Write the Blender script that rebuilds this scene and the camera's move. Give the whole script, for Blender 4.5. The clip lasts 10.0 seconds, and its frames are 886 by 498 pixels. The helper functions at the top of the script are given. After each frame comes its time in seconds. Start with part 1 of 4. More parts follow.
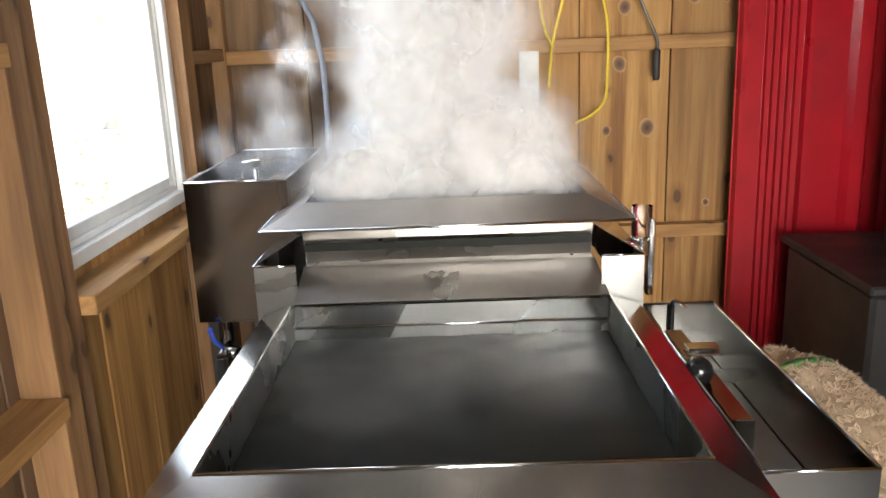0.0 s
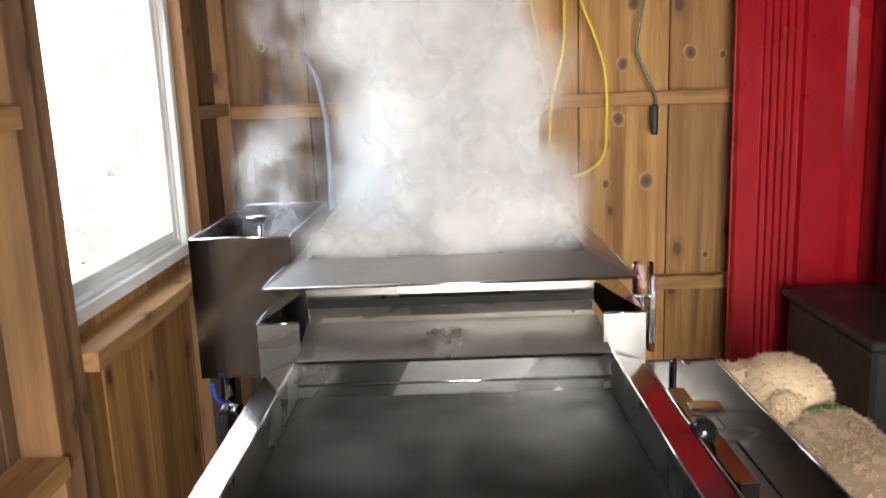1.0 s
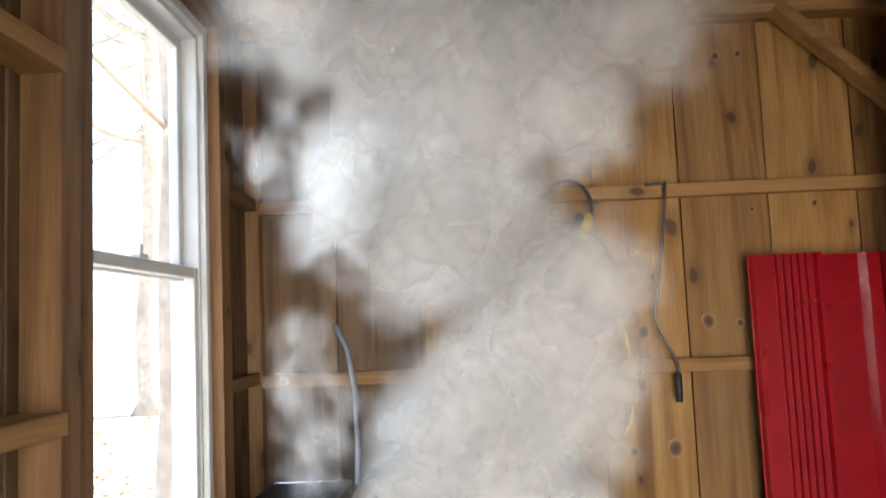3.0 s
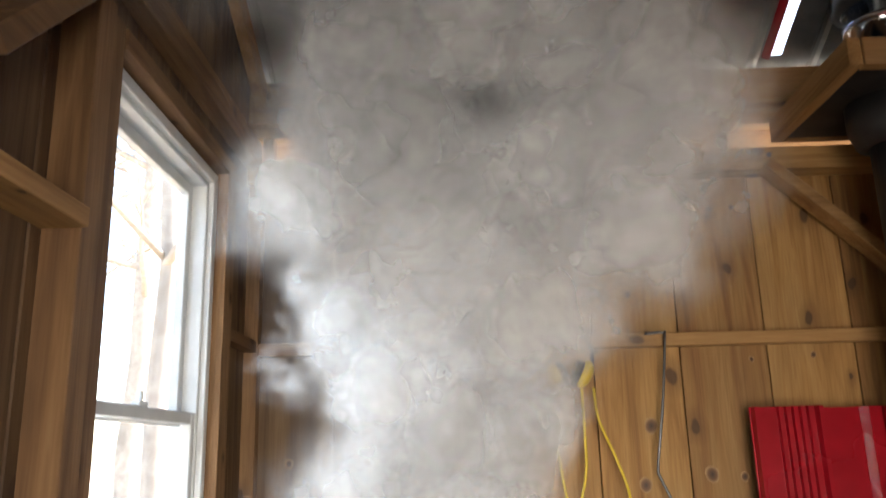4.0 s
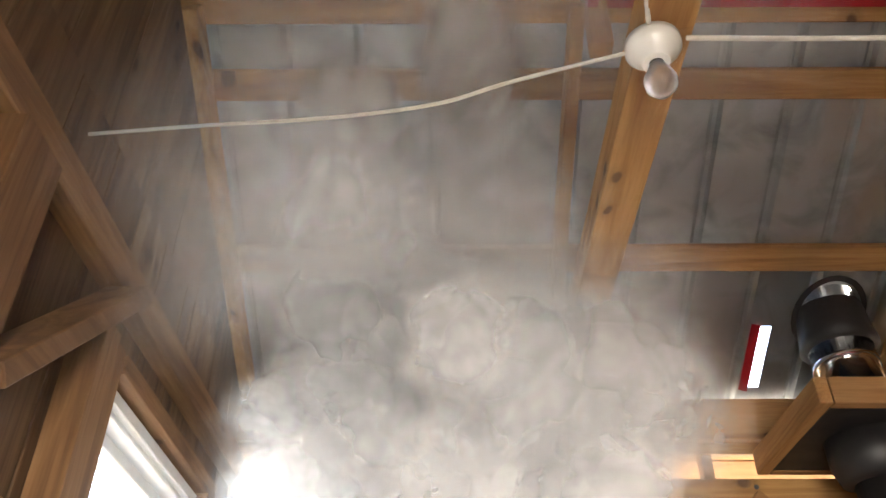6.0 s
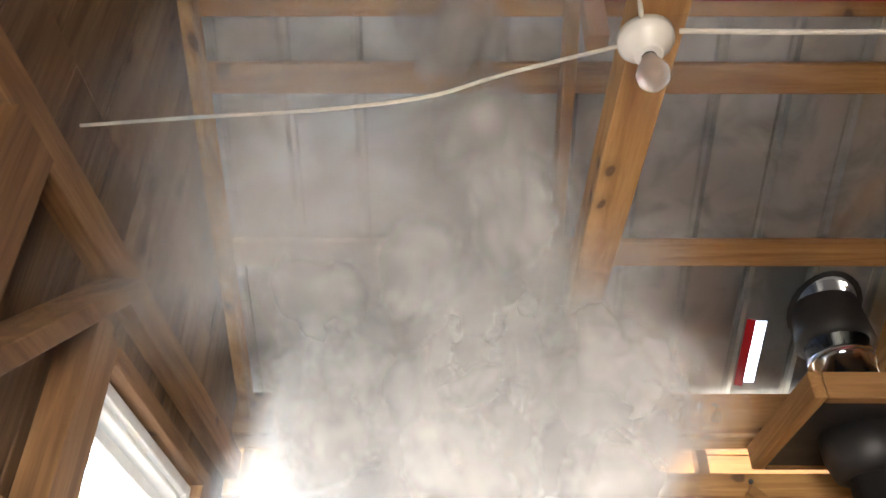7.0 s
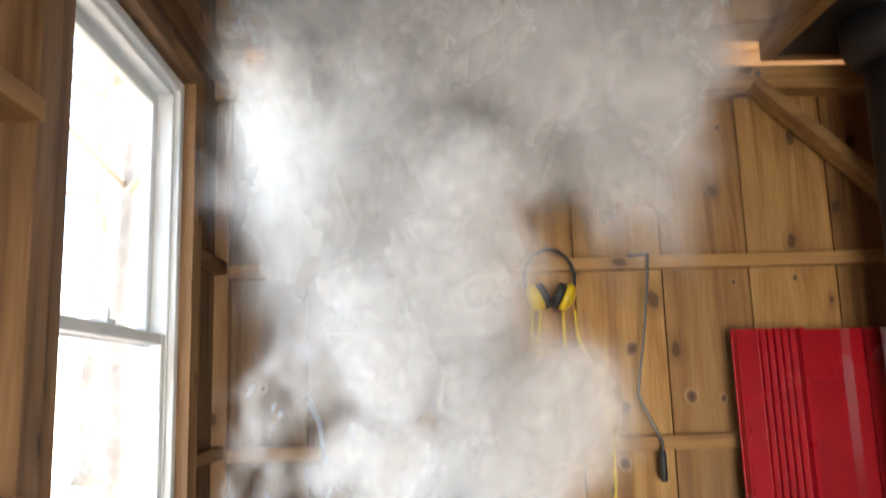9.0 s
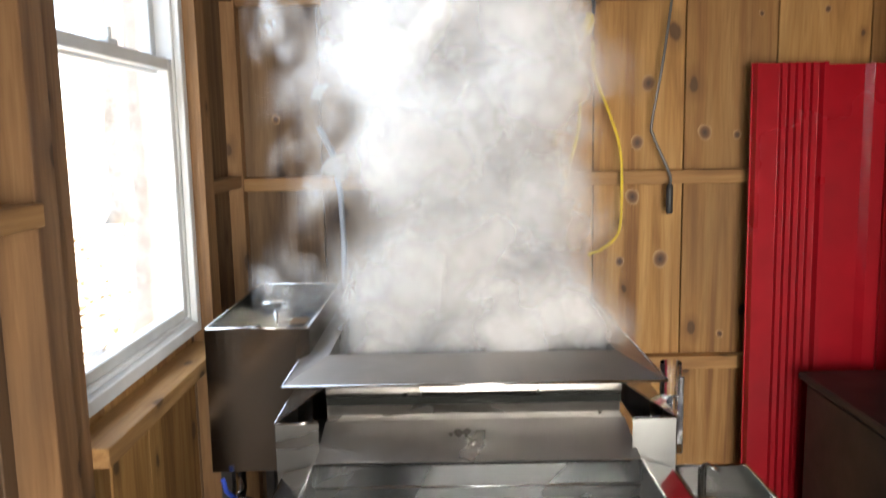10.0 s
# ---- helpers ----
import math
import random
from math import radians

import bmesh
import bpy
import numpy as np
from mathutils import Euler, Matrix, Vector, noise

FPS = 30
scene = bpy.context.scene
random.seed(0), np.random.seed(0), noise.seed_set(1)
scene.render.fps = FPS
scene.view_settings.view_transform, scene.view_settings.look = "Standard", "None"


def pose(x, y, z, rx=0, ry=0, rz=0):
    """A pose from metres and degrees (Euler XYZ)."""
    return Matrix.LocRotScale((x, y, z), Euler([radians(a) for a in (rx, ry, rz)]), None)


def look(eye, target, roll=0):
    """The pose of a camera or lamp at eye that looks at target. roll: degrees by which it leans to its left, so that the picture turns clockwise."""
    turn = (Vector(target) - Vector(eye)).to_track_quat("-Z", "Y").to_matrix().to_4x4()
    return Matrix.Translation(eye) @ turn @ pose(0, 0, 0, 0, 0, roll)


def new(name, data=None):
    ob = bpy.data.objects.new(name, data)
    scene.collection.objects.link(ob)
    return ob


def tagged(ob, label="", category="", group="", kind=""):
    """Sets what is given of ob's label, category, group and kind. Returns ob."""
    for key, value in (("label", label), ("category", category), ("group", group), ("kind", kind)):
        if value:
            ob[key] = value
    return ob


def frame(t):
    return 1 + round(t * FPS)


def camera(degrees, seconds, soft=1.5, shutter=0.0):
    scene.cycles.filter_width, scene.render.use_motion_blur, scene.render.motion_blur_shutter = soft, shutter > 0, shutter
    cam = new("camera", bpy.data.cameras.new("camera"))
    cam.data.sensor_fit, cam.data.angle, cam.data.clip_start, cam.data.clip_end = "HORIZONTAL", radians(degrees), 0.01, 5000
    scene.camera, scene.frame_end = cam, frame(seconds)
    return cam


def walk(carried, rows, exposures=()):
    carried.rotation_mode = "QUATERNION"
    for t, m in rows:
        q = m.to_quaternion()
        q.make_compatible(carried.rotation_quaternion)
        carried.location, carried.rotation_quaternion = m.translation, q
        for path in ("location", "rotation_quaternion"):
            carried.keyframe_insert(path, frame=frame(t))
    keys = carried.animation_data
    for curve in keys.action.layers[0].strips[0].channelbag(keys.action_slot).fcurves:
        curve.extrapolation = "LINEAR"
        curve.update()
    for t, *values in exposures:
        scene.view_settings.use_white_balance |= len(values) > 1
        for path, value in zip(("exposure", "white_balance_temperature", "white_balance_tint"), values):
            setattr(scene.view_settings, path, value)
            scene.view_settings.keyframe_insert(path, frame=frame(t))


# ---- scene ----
cam = camera(58.0, 10.0, shutter=0.35)
PATH = [
    (0, (0.012, 0.181, 1.427), (-0.016, 2.114, 0.914), -2.2),
    (0.5, (0.006, 0.178, 1.429), (-0.014, 2.12, 0.949), -2.0),
    (1, (0.007, 0.175, 1.452), (-0.016, 2.134, 1.05), -2.1),
    (1.5, (0.006, 0.171, 1.484), (-0.028, 2.153, 1.22), -2.7),
    (2, (0.008, 0.167, 1.532), (-0.041, 2.162, 1.399), -3.2),
    (2.1, (0.029, 0.161, 1.535), (-0.036, 2.157, 1.431), -3.5),
    (3.5, (-0.014, 0.125, 1.604), (-0.058, 2.097, 1.936), -1.9),
    (4.1, (-0.028, 0.102, 1.632), (-0.05, 2.031, 2.162), -1.4),
    (4.5, (-0.018, 0.072, 1.637), (-0.035, 1.941, 2.349), -0.6),
    (5, (-0.06, 0.062, 1.65), (-0.06, 1.832, 2.582), 0.3),
    (5.5, (-0.026, 0.037, 1.652), (-0.037, 1.724, 2.726), 0.3),
    (6, (0.02, 0.024, 1.653), (0.009, 1.644, 2.825), 0.1),
    (7.5, (0.036, 0.036, 1.652), (0.025, 1.684, 2.785), 0.4),
    (8, (-0.029, 0.138, 1.571), (0.0, 1.911, 2.497), -1.4),
    (8.5, (-0.046, 0.161, 1.606), (-0.009, 2.065, 2.216), -2.1),
    (9, (-0.074, 0.214, 1.593), (-0.019, 2.185, 1.929), -1.7),
    (9.5, (-0.006, 0.196, 1.554), (-0.023, 2.196, 1.553), -1.4),
    (10, (-0.046, 0.222, 1.539), (-0.056, 2.202, 1.256), -1.1),
]
walk(cam, [(t, look(eye, target, roll)) for t, eye, target, roll in PATH], exposures=[(0.0, 3.1), (2.0, 2.75), (3.5, 2.5), (4.5, 2.75), (5.0, 3.1), (6.0, 3.8), (7.5, 3.95), (8.0, 3.6), (8.5, 3.3), (9.0, 2.85), (10.0, 2.85)])


# ---- world, sun, large lights ----
world = bpy.data.worlds.new("sky")
scene.world = world
world.use_nodes = True
wn = world.node_tree
sky = wn.nodes.new("ShaderNodeTexSky")
sky.sky_type, sky.sun_disc = "NISHITA", False
sky.sun_elevation, sky.sun_rotation = radians(42), radians(70)
wn.links.new(sky.outputs[0], wn.nodes["Background"].inputs[0])
wn.nodes["Background"].inputs[1].default_value = 0.15
scene.cycles.transparent_max_bounces = 256
scene.cycles.max_bounces, scene.cycles.diffuse_bounces = 14, 10
sun = new("sun", bpy.data.lights.new("sun", "SUN"))
sun.data.energy, sun.data.angle, sun.data.color = 4.0, radians(0.6), (1.0, 0.94, 0.85)
sun.matrix_world = look((4.3, 1.6, 4.2), (0, 0, 0))
door_light = new("door_daylight", bpy.data.lights.new("door_daylight", "AREA"))
door_light.data.shape, door_light.data.size, door_light.data.size_y = "RECTANGLE", 1.05, 1.9
door_light.data.energy, door_light.data.color = 6.0, (1.0, 0.93, 0.84)
door_light.data.spread = radians(90)      # narrowed beam, set to keep the upper walls and high haze dim
door_light.matrix_world = look((0.4, -1.27, 1.08), (0.4, 1.0, 0.5))
# skylight entering by the window
window_light = new("window_daylight", bpy.data.lights.new("window_daylight", "AREA"))
window_light.data.shape, window_light.data.size, window_light.data.size_y = "RECTANGLE", 0.68, 1.32
window_light.data.energy, window_light.data.color = 1.1, (0.93, 0.97, 1.0)
window_light.matrix_world = look((-0.765, 2.056, 1.74), (0.4, 2.0, 1.6))


# ---- materials ----
def material(name, colour=(0.5, 0.5, 0.5), rough=0.5, metal=0.0):
    m = bpy.data.materials.new(name)
    m.use_nodes = True
    b = m.node_tree.nodes["Principled BSDF"]
    b.inputs["Base Color"].default_value = (*colour, 1)
    b.inputs["Roughness"].default_value = rough
    b.inputs["Metallic"].default_value = metal
    return m, m.node_tree, b


def node(nt, kind, **values):
    n = nt.nodes.new(kind)
    for key, value in values.items():
        n.inputs[key].default_value = value
    return n


def coords(nt, scale, jitter=True):
    """Object coordinates, shifted by the object's own random number, then stretched."""
    tc = nt.nodes.new("ShaderNodeTexCoord")
    mp = nt.nodes.new("ShaderNodeMapping")
    mp.inputs["Scale"].default_value = scale
    if jitter:
        info = nt.nodes.new("ShaderNodeObjectInfo")
        mul = nt.nodes.new("ShaderNodeVectorMath")
        mul.operation = "SCALE"
        mul.inputs[0].default_value = (37.0, 53.0, 71.0)
        nt.links.new(info.outputs["Random"], mul.inputs["Scale"])
        add = nt.nodes.new("ShaderNodeVectorMath")
        nt.links.new(tc.outputs["Object"], add.inputs[0])
        nt.links.new(mul.outputs[0], add.inputs[1])
        nt.links.new(add.outputs[0], mp.inputs[0])
    else:
        nt.links.new(tc.outputs["Object"], mp.inputs[0])
    return mp.outputs[0]


def noise_tex(nt, vector, scale, detail=4.0, distortion=0.0):
    n = nt.nodes.new("ShaderNodeTexNoise")
    n.inputs["Scale"].default_value, n.inputs["Detail"].default_value = scale, detail
    n.inputs["Distortion"].default_value = distortion
    nt.links.new(vector, n.inputs["Vector"])
    return n.outputs["Fac"]


def ramp(nt, fac, stops):
    r = nt.nodes.new("ShaderNodeValToRGB")
    while len(r.color_ramp.elements) < len(stops):
        r.color_ramp.elements.new(0.5)
    for e, (p, c) in zip(r.color_ramp.elements, stops):
        e.position, e.color = p, (*c, 1)
    nt.links.new(fac, r.inputs[0])
    return r.outputs[0]


def mix(nt, a, b, fac, mode="MIX"):
    m = nt.nodes.new("ShaderNodeMix")
    m.data_type, m.blend_type = "RGBA", mode
    for value, socket in ((fac, m.inputs[0]), (a, m.inputs[6]), (b, m.inputs[7])):
        if isinstance(value, (int, float)):
            socket.default_value = value
        elif isinstance(value, tuple):
            socket.default_value = (*value, 1)
        else:
            nt.links.new(value, socket)
    return m.outputs[2]


def bump(nt, bsdf, height, strength, distance=0.01):
    b = nt.nodes.new("ShaderNodeBump")
    b.inputs["Strength"].default_value, b.inputs["Distance"].default_value = strength, distance
    nt.links.new(height, b.inputs["Height"])
    nt.links.new(b.outputs[0], bsdf.inputs["Normal"])


def wood(name, axis, light, mid, dark, knots=True, rough=0.7, grey=0.25):
    """Sawn softwood: long grain along the axis, broad colour drift, knots, grey weathering."""
    m, nt, b = material(name, mid, rough)
    stretch = {"x": (0.06, 1, 1), "y": (1, 0.06, 1), "z": (1, 1, 0.06)}[axis]
    loose = {"x": (0.35, 1, 1), "y": (1, 0.35, 1), "z": (1, 1, 0.35)}[axis]
    fine = noise_tex(nt, coords(nt, stretch), 130, 5, 0.4)
    broad = noise_tex(nt, coords(nt, stretch), 13, 3, 1.6)
    blot = noise_tex(nt, coords(nt, loose), 3.0, 4, 0.5)
    col = ramp(nt, broad, [(0.28, dark), (0.48, mid), (0.72, light)])
    col = mix(nt, col, ramp(nt, fine, [(0.25, (0.62, 0.55, 0.46)), (0.6, (1, 1, 1))]), 0.55, "MULTIPLY")
    col = mix(nt, col, tuple(0.45 * v + 0.02 for v in mid), ramp(nt, blot, [(0.5, (0, 0, 0)), (0.78, (grey * 2.2,) * 3)]))
    info = nt.nodes.new("ShaderNodeObjectInfo")
    tone = ramp(nt, info.outputs["Random"], [(0.0, (0.72, 0.66, 0.6)), (0.5, (1, 0.96, 0.9)), (1.0, (1.12, 1.1, 1.0))])
    col = mix(nt, col, tone, 1.0, "MULTIPLY")
    if knots:
        v = nt.nodes.new("ShaderNodeTexVoronoi")
        v.inputs["Scale"].default_value = 4.2
        v.voronoi_dimensions = "2D"
        wob = nt.nodes.new("ShaderNodeVectorMath")
        split, sm, flat = (nt.nodes.new(k) for k in ("ShaderNodeSeparateXYZ", "ShaderNodeMath", "ShaderNodeCombineXYZ"))
        nt.links.new(coords(nt, {"x": (0.62, 1, 1), "y": (1, 0.62, 1), "z": (1, 1, 0.62)}[axis]), split.inputs[0])
        along = "xyz".index(axis)
        nt.links.new(split.outputs[along], flat.inputs[0])
        nt.links.new(split.outputs[(along + 1) % 3], sm.inputs[0])
        nt.links.new(split.outputs[(along + 2) % 3], sm.inputs[1])
        nt.links.new(sm.outputs[0], flat.inputs[1])
        base = flat.outputs[0]
        warp = nt.nodes.new("ShaderNodeTexNoise")
        warp.inputs["Scale"].default_value = 14
        nt.links.new(base, warp.inputs["Vector"])
        sc = nt.nodes.new("ShaderNodeVectorMath")
        sc.operation = "SCALE"
        sc.inputs["Scale"].default_value = 0.035
        nt.links.new(warp.outputs["Color"], sc.inputs[0])
        nt.links.new(base, wob.inputs[0])
        nt.links.new(sc.outputs[0], wob.inputs[1])
        nt.links.new(wob.outputs[0], v.inputs["Vector"])
        size = nt.nodes.new("ShaderNodeMapRange")
        size.inputs["To Min"].default_value, size.inputs["To Max"].default_value = 0.25, 1.25
        nt.links.new(v.outputs["Color"], size.inputs["Value"])
        far = nt.nodes.new("ShaderNodeMath")
        far.operation = "DIVIDE"
        nt.links.new(v.outputs["Distance"], far.inputs[0])
        nt.links.new(size.outputs[0], far.inputs[1])
        halo = ramp(nt, far.outputs[0], [(0.05, (1, 1, 1)), (0.22, (0, 0, 0))])
        core = ramp(nt, far.outputs[0], [(0.055, (1, 1, 1)), (0.085, (0, 0, 0))])
        col = mix(nt, col, tuple(0.62 * c for c in dark), mix(nt, (0, 0, 0), halo, 0.55))
        col = mix(nt, col, (0.045, 0.02, 0.009), mix(nt, (0, 0, 0), core, 0.7))
    nt.links.new(col, b.inputs["Base Color"])
    bump(nt, b, fine, 0.25, 0.004)
    return m


PINE = ((0.47, 0.280, 0.102), (0.37, 0.194, 0.060), (0.205, 0.092, 0.026))
LUMBER = ((0.48, 0.290, 0.120), (0.40, 0.219, 0.077), (0.26, 0.126, 0.041))
board_wood = wood("pine_board", "z", *PINE)
# grey-brown pine with the shade of the dim walls mixed into its colour
board_grey_shaded = wood("grey_shaded_pine_board", "z", (0.23, 0.142, 0.075), (0.155, 0.09, 0.044), (0.078, 0.042, 0.02), grey=0.35)
lumber_x = wood("lumber_along_x", "x", *LUMBER)
lumber_y = wood("lumber_along_y", "y", *LUMBER)
lumber_z = wood("lumber_along_z", "z", *LUMBER)
# weathered tone, with the west wall's shade darkened into the colour
OLD_SHADED = ((0.31, 0.177, 0.083), (0.24, 0.130, 0.056), (0.145, 0.072, 0.029))
old_shaded_y = wood("weathered_shaded_lumber_along_y", "y", *OLD_SHADED, grey=0.35)
old_shaded_z = wood("weathered_shaded_lumber_along_z", "z", *OLD_SHADED, grey=0.35)


def steel(name, colour, rough, scratch_axis=None, smear=0.25):
    m, nt, b = material(name, colour, rough, 1.0)
    st = {"x": (0.03, 1, 1), "y": (1, 0.03, 1), "z": (1, 1, 0.03), None: (1, 1, 1)}[scratch_axis]
    fine = noise_tex(nt, coords(nt, st), 420, 3)
    blot = noise_tex(nt, coords(nt, (1, 1, 1)), 5, 5, 0.6)
    r = ramp(nt, blot, [(0.3, (rough * 0.7,) * 3), (0.75, (rough * 1.9,) * 3)])
    nt.links.new(r, b.inputs["Roughness"])
    nt.links.new(mix(nt, colour, tuple(c * 0.72 for c in colour), ramp(nt, blot, [(0.45, (0, 0, 0)), (0.8, (smear * 3,) * 3)])), b.inputs["Base Color"])
    bump(nt, b, fine, 0.12, 0.0006)
    return m


stainless = steel("stainless_steel", (0.50, 0.48, 0.455), 0.29, "x")
stainless_y = steel("stainless_steel_brushed", (0.47, 0.455, 0.43), 0.13, "y")
pan_steel = steel("satin_pan_steel", (0.37, 0.37, 0.355), 0.24, "z")
# stainless darkened in colour to stand in for the dim room it mirrors
tank_steel = steel("dim_reflection_tank_steel", (0.30, 0.28, 0.255), 0.10, "z")
bright_steel = steel("bright_steel", (0.72, 0.72, 0.71), 0.1)
dark_steel = steel("dark_rod_steel", (0.16, 0.155, 0.15), 0.4)
galvanised = steel("galvanised_roof", (0.53, 0.555, 0.57), 0.42, "y", 0.5)


def spotted(name, colour, second, rough, scale, metal=0.0, relief=0.1):
    m, nt, b = material(name, colour, rough, metal)
    f = noise_tex(nt, coords(nt, (1, 1, 1)), scale, 6)
    big = noise_tex(nt, coords(nt, (1, 1, 1)), scale * 0.13, 4)
    c = mix(nt, colour, second, ramp(nt, f, [(0.35, (0, 0, 0)), (0.7, (1, 1, 1))]))
    c = mix(nt, c, tuple(0.6 * v for v in second), ramp(nt, big, [(0.5, (0, 0, 0)), (0.75, (0.6,) * 3)]))
    nt.links.new(c, b.inputs["Base Color"])
    nt.links.new(ramp(nt, big, [(0.3, (rough * 0.8,) * 3), (0.7, (min(1, rough * 1.3),) * 3)]), b.inputs["Roughness"])
    bump(nt, b, f, relief, 0.004)
    return m


red_paint = spotted("red_painted_steel", (0.36, 0.006, 0.014), (0.29, 0.005, 0.011), 0.28, 9, relief=0.02)
stove_black = spotted("black_stove_paint", (0.014, 0.013, 0.013), (0.022, 0.019, 0.018), 0.5, 30)
vinyl = spotted("white_vinyl", (0.80, 0.81, 0.80), (0.72, 0.73, 0.72), 0.35, 14, relief=0.02)
arch_steel = spotted("dark_arch_steel", (0.045, 0.043, 0.042), (0.08, 0.07, 0.06), 0.45, 12, 0.6)
concrete = spotted("concrete", (0.30, 0.28, 0.255), (0.22, 0.20, 0.18), 0.9, 18)
yellow = spotted("yellow_plastic", (0.72, 0.50, 0.02), (0.62, 0.42, 0.02), 0.4, 30, relief=0.02)
rubber = spotted("black_rubber", (0.015, 0.015, 0.016), (0.03, 0.03, 0.03), 0.45, 40, relief=0.05)
gloss_black = spotted("glossy_black_plastic", (0.008, 0.008, 0.009), (0.012, 0.012, 0.012), 0.12, 20, relief=0.0)
porcelain = spotted("white_porcelain", (0.78, 0.76, 0.72), (0.70, 0.68, 0.63), 0.25, 12, relief=0.0)
cord_white = spotted("white_cable", (0.66, 0.62, 0.54), (0.5, 0.46, 0.4), 0.5, 40, relief=0.02)
fur = spotted("golden_fur", (0.60, 0.45, 0.29), (0.68, 0.54, 0.38), 0.9, 22, relief=0.6)
green_cloth = spotted("green_cloth", (0.02, 0.16, 0.06), (0.18, 0.42, 0.08), 0.85, 60, relief=0.3)
blue_grip = spotted("blue_grip", (0.02, 0.06, 0.45), (0.03, 0.08, 0.5), 0.35, 30, relief=0.02)
hose_grey = spotted("grey_hose", (0.25, 0.27, 0.31), (0.2, 0.21, 0.24), 0.4, 20, relief=0.02)
paper = spotted("pale_paper", (0.74, 0.72, 0.68), (0.66, 0.64, 0.6), 0.8, 20, relief=0.02)
bark = spotted("pale_bark", (0.46, 0.41, 0.35), (0.34, 0.29, 0.24), 0.9, 9, relief=0.8)
leaf_litter = spotted("leaf_litter", (0.52, 0.43, 0.32), (0.66, 0.58, 0.46), 0.95, 5, relief=0.6)
dry_leaf = spotted("dry_leaf", (0.30, 0.19, 0.09), (0.44, 0.30, 0.16), 0.8, 20)


def glass_material(name, rough=0.0, tint=(1, 1, 1)):
    m, nt, b = material(name, tint, rough)
    b.inputs["Transmission Weight"].default_value = 1.0
    b.inputs["IOR"].default_value = 1.45
    return m


glass = glass_material("clear_glass")
bulb_glass = glass_material("pearl_glass", 0.45)


def pane_material():
    """Thin window glass: lets light straight through, with a clear coat's gloss and a dusty film."""
    m = bpy.data.materials.new("window_glass")
    m.use_nodes = True
    nt = m.node_tree
    nt.nodes.clear()
    out, tr, gl = (nt.nodes.new(k) for k in ("ShaderNodeOutputMaterial", "ShaderNodeBsdfTransparent", "ShaderNodeBsdfGlossy"))
    gl.inputs["Roughness"].default_value = 0.02
    mx = nt.nodes.new("ShaderNodeMixShader")
    mx.inputs[0].default_value = 0.035
    nt.links.new(tr.outputs[0], mx.inputs[1])
    nt.links.new(gl.outputs[0], mx.inputs[2])
    nt.links.new(mx.outputs[0], out.inputs[0])
    return m


window_glass = pane_material()

# Sap boiling in the front pan: dark, glossy, softly rolling.
sap, snt, sb = material("boiling_sap", (0.018, 0.019, 0.017), 0.32)
sb.inputs["IOR"].default_value = 1.34
sb.inputs["Specular IOR Level"].default_value = 0.12
bump(snt, sb, noise_tex(snt, coords(snt, (1, 1, 1)), 18, 2), 0.15, 0.004)


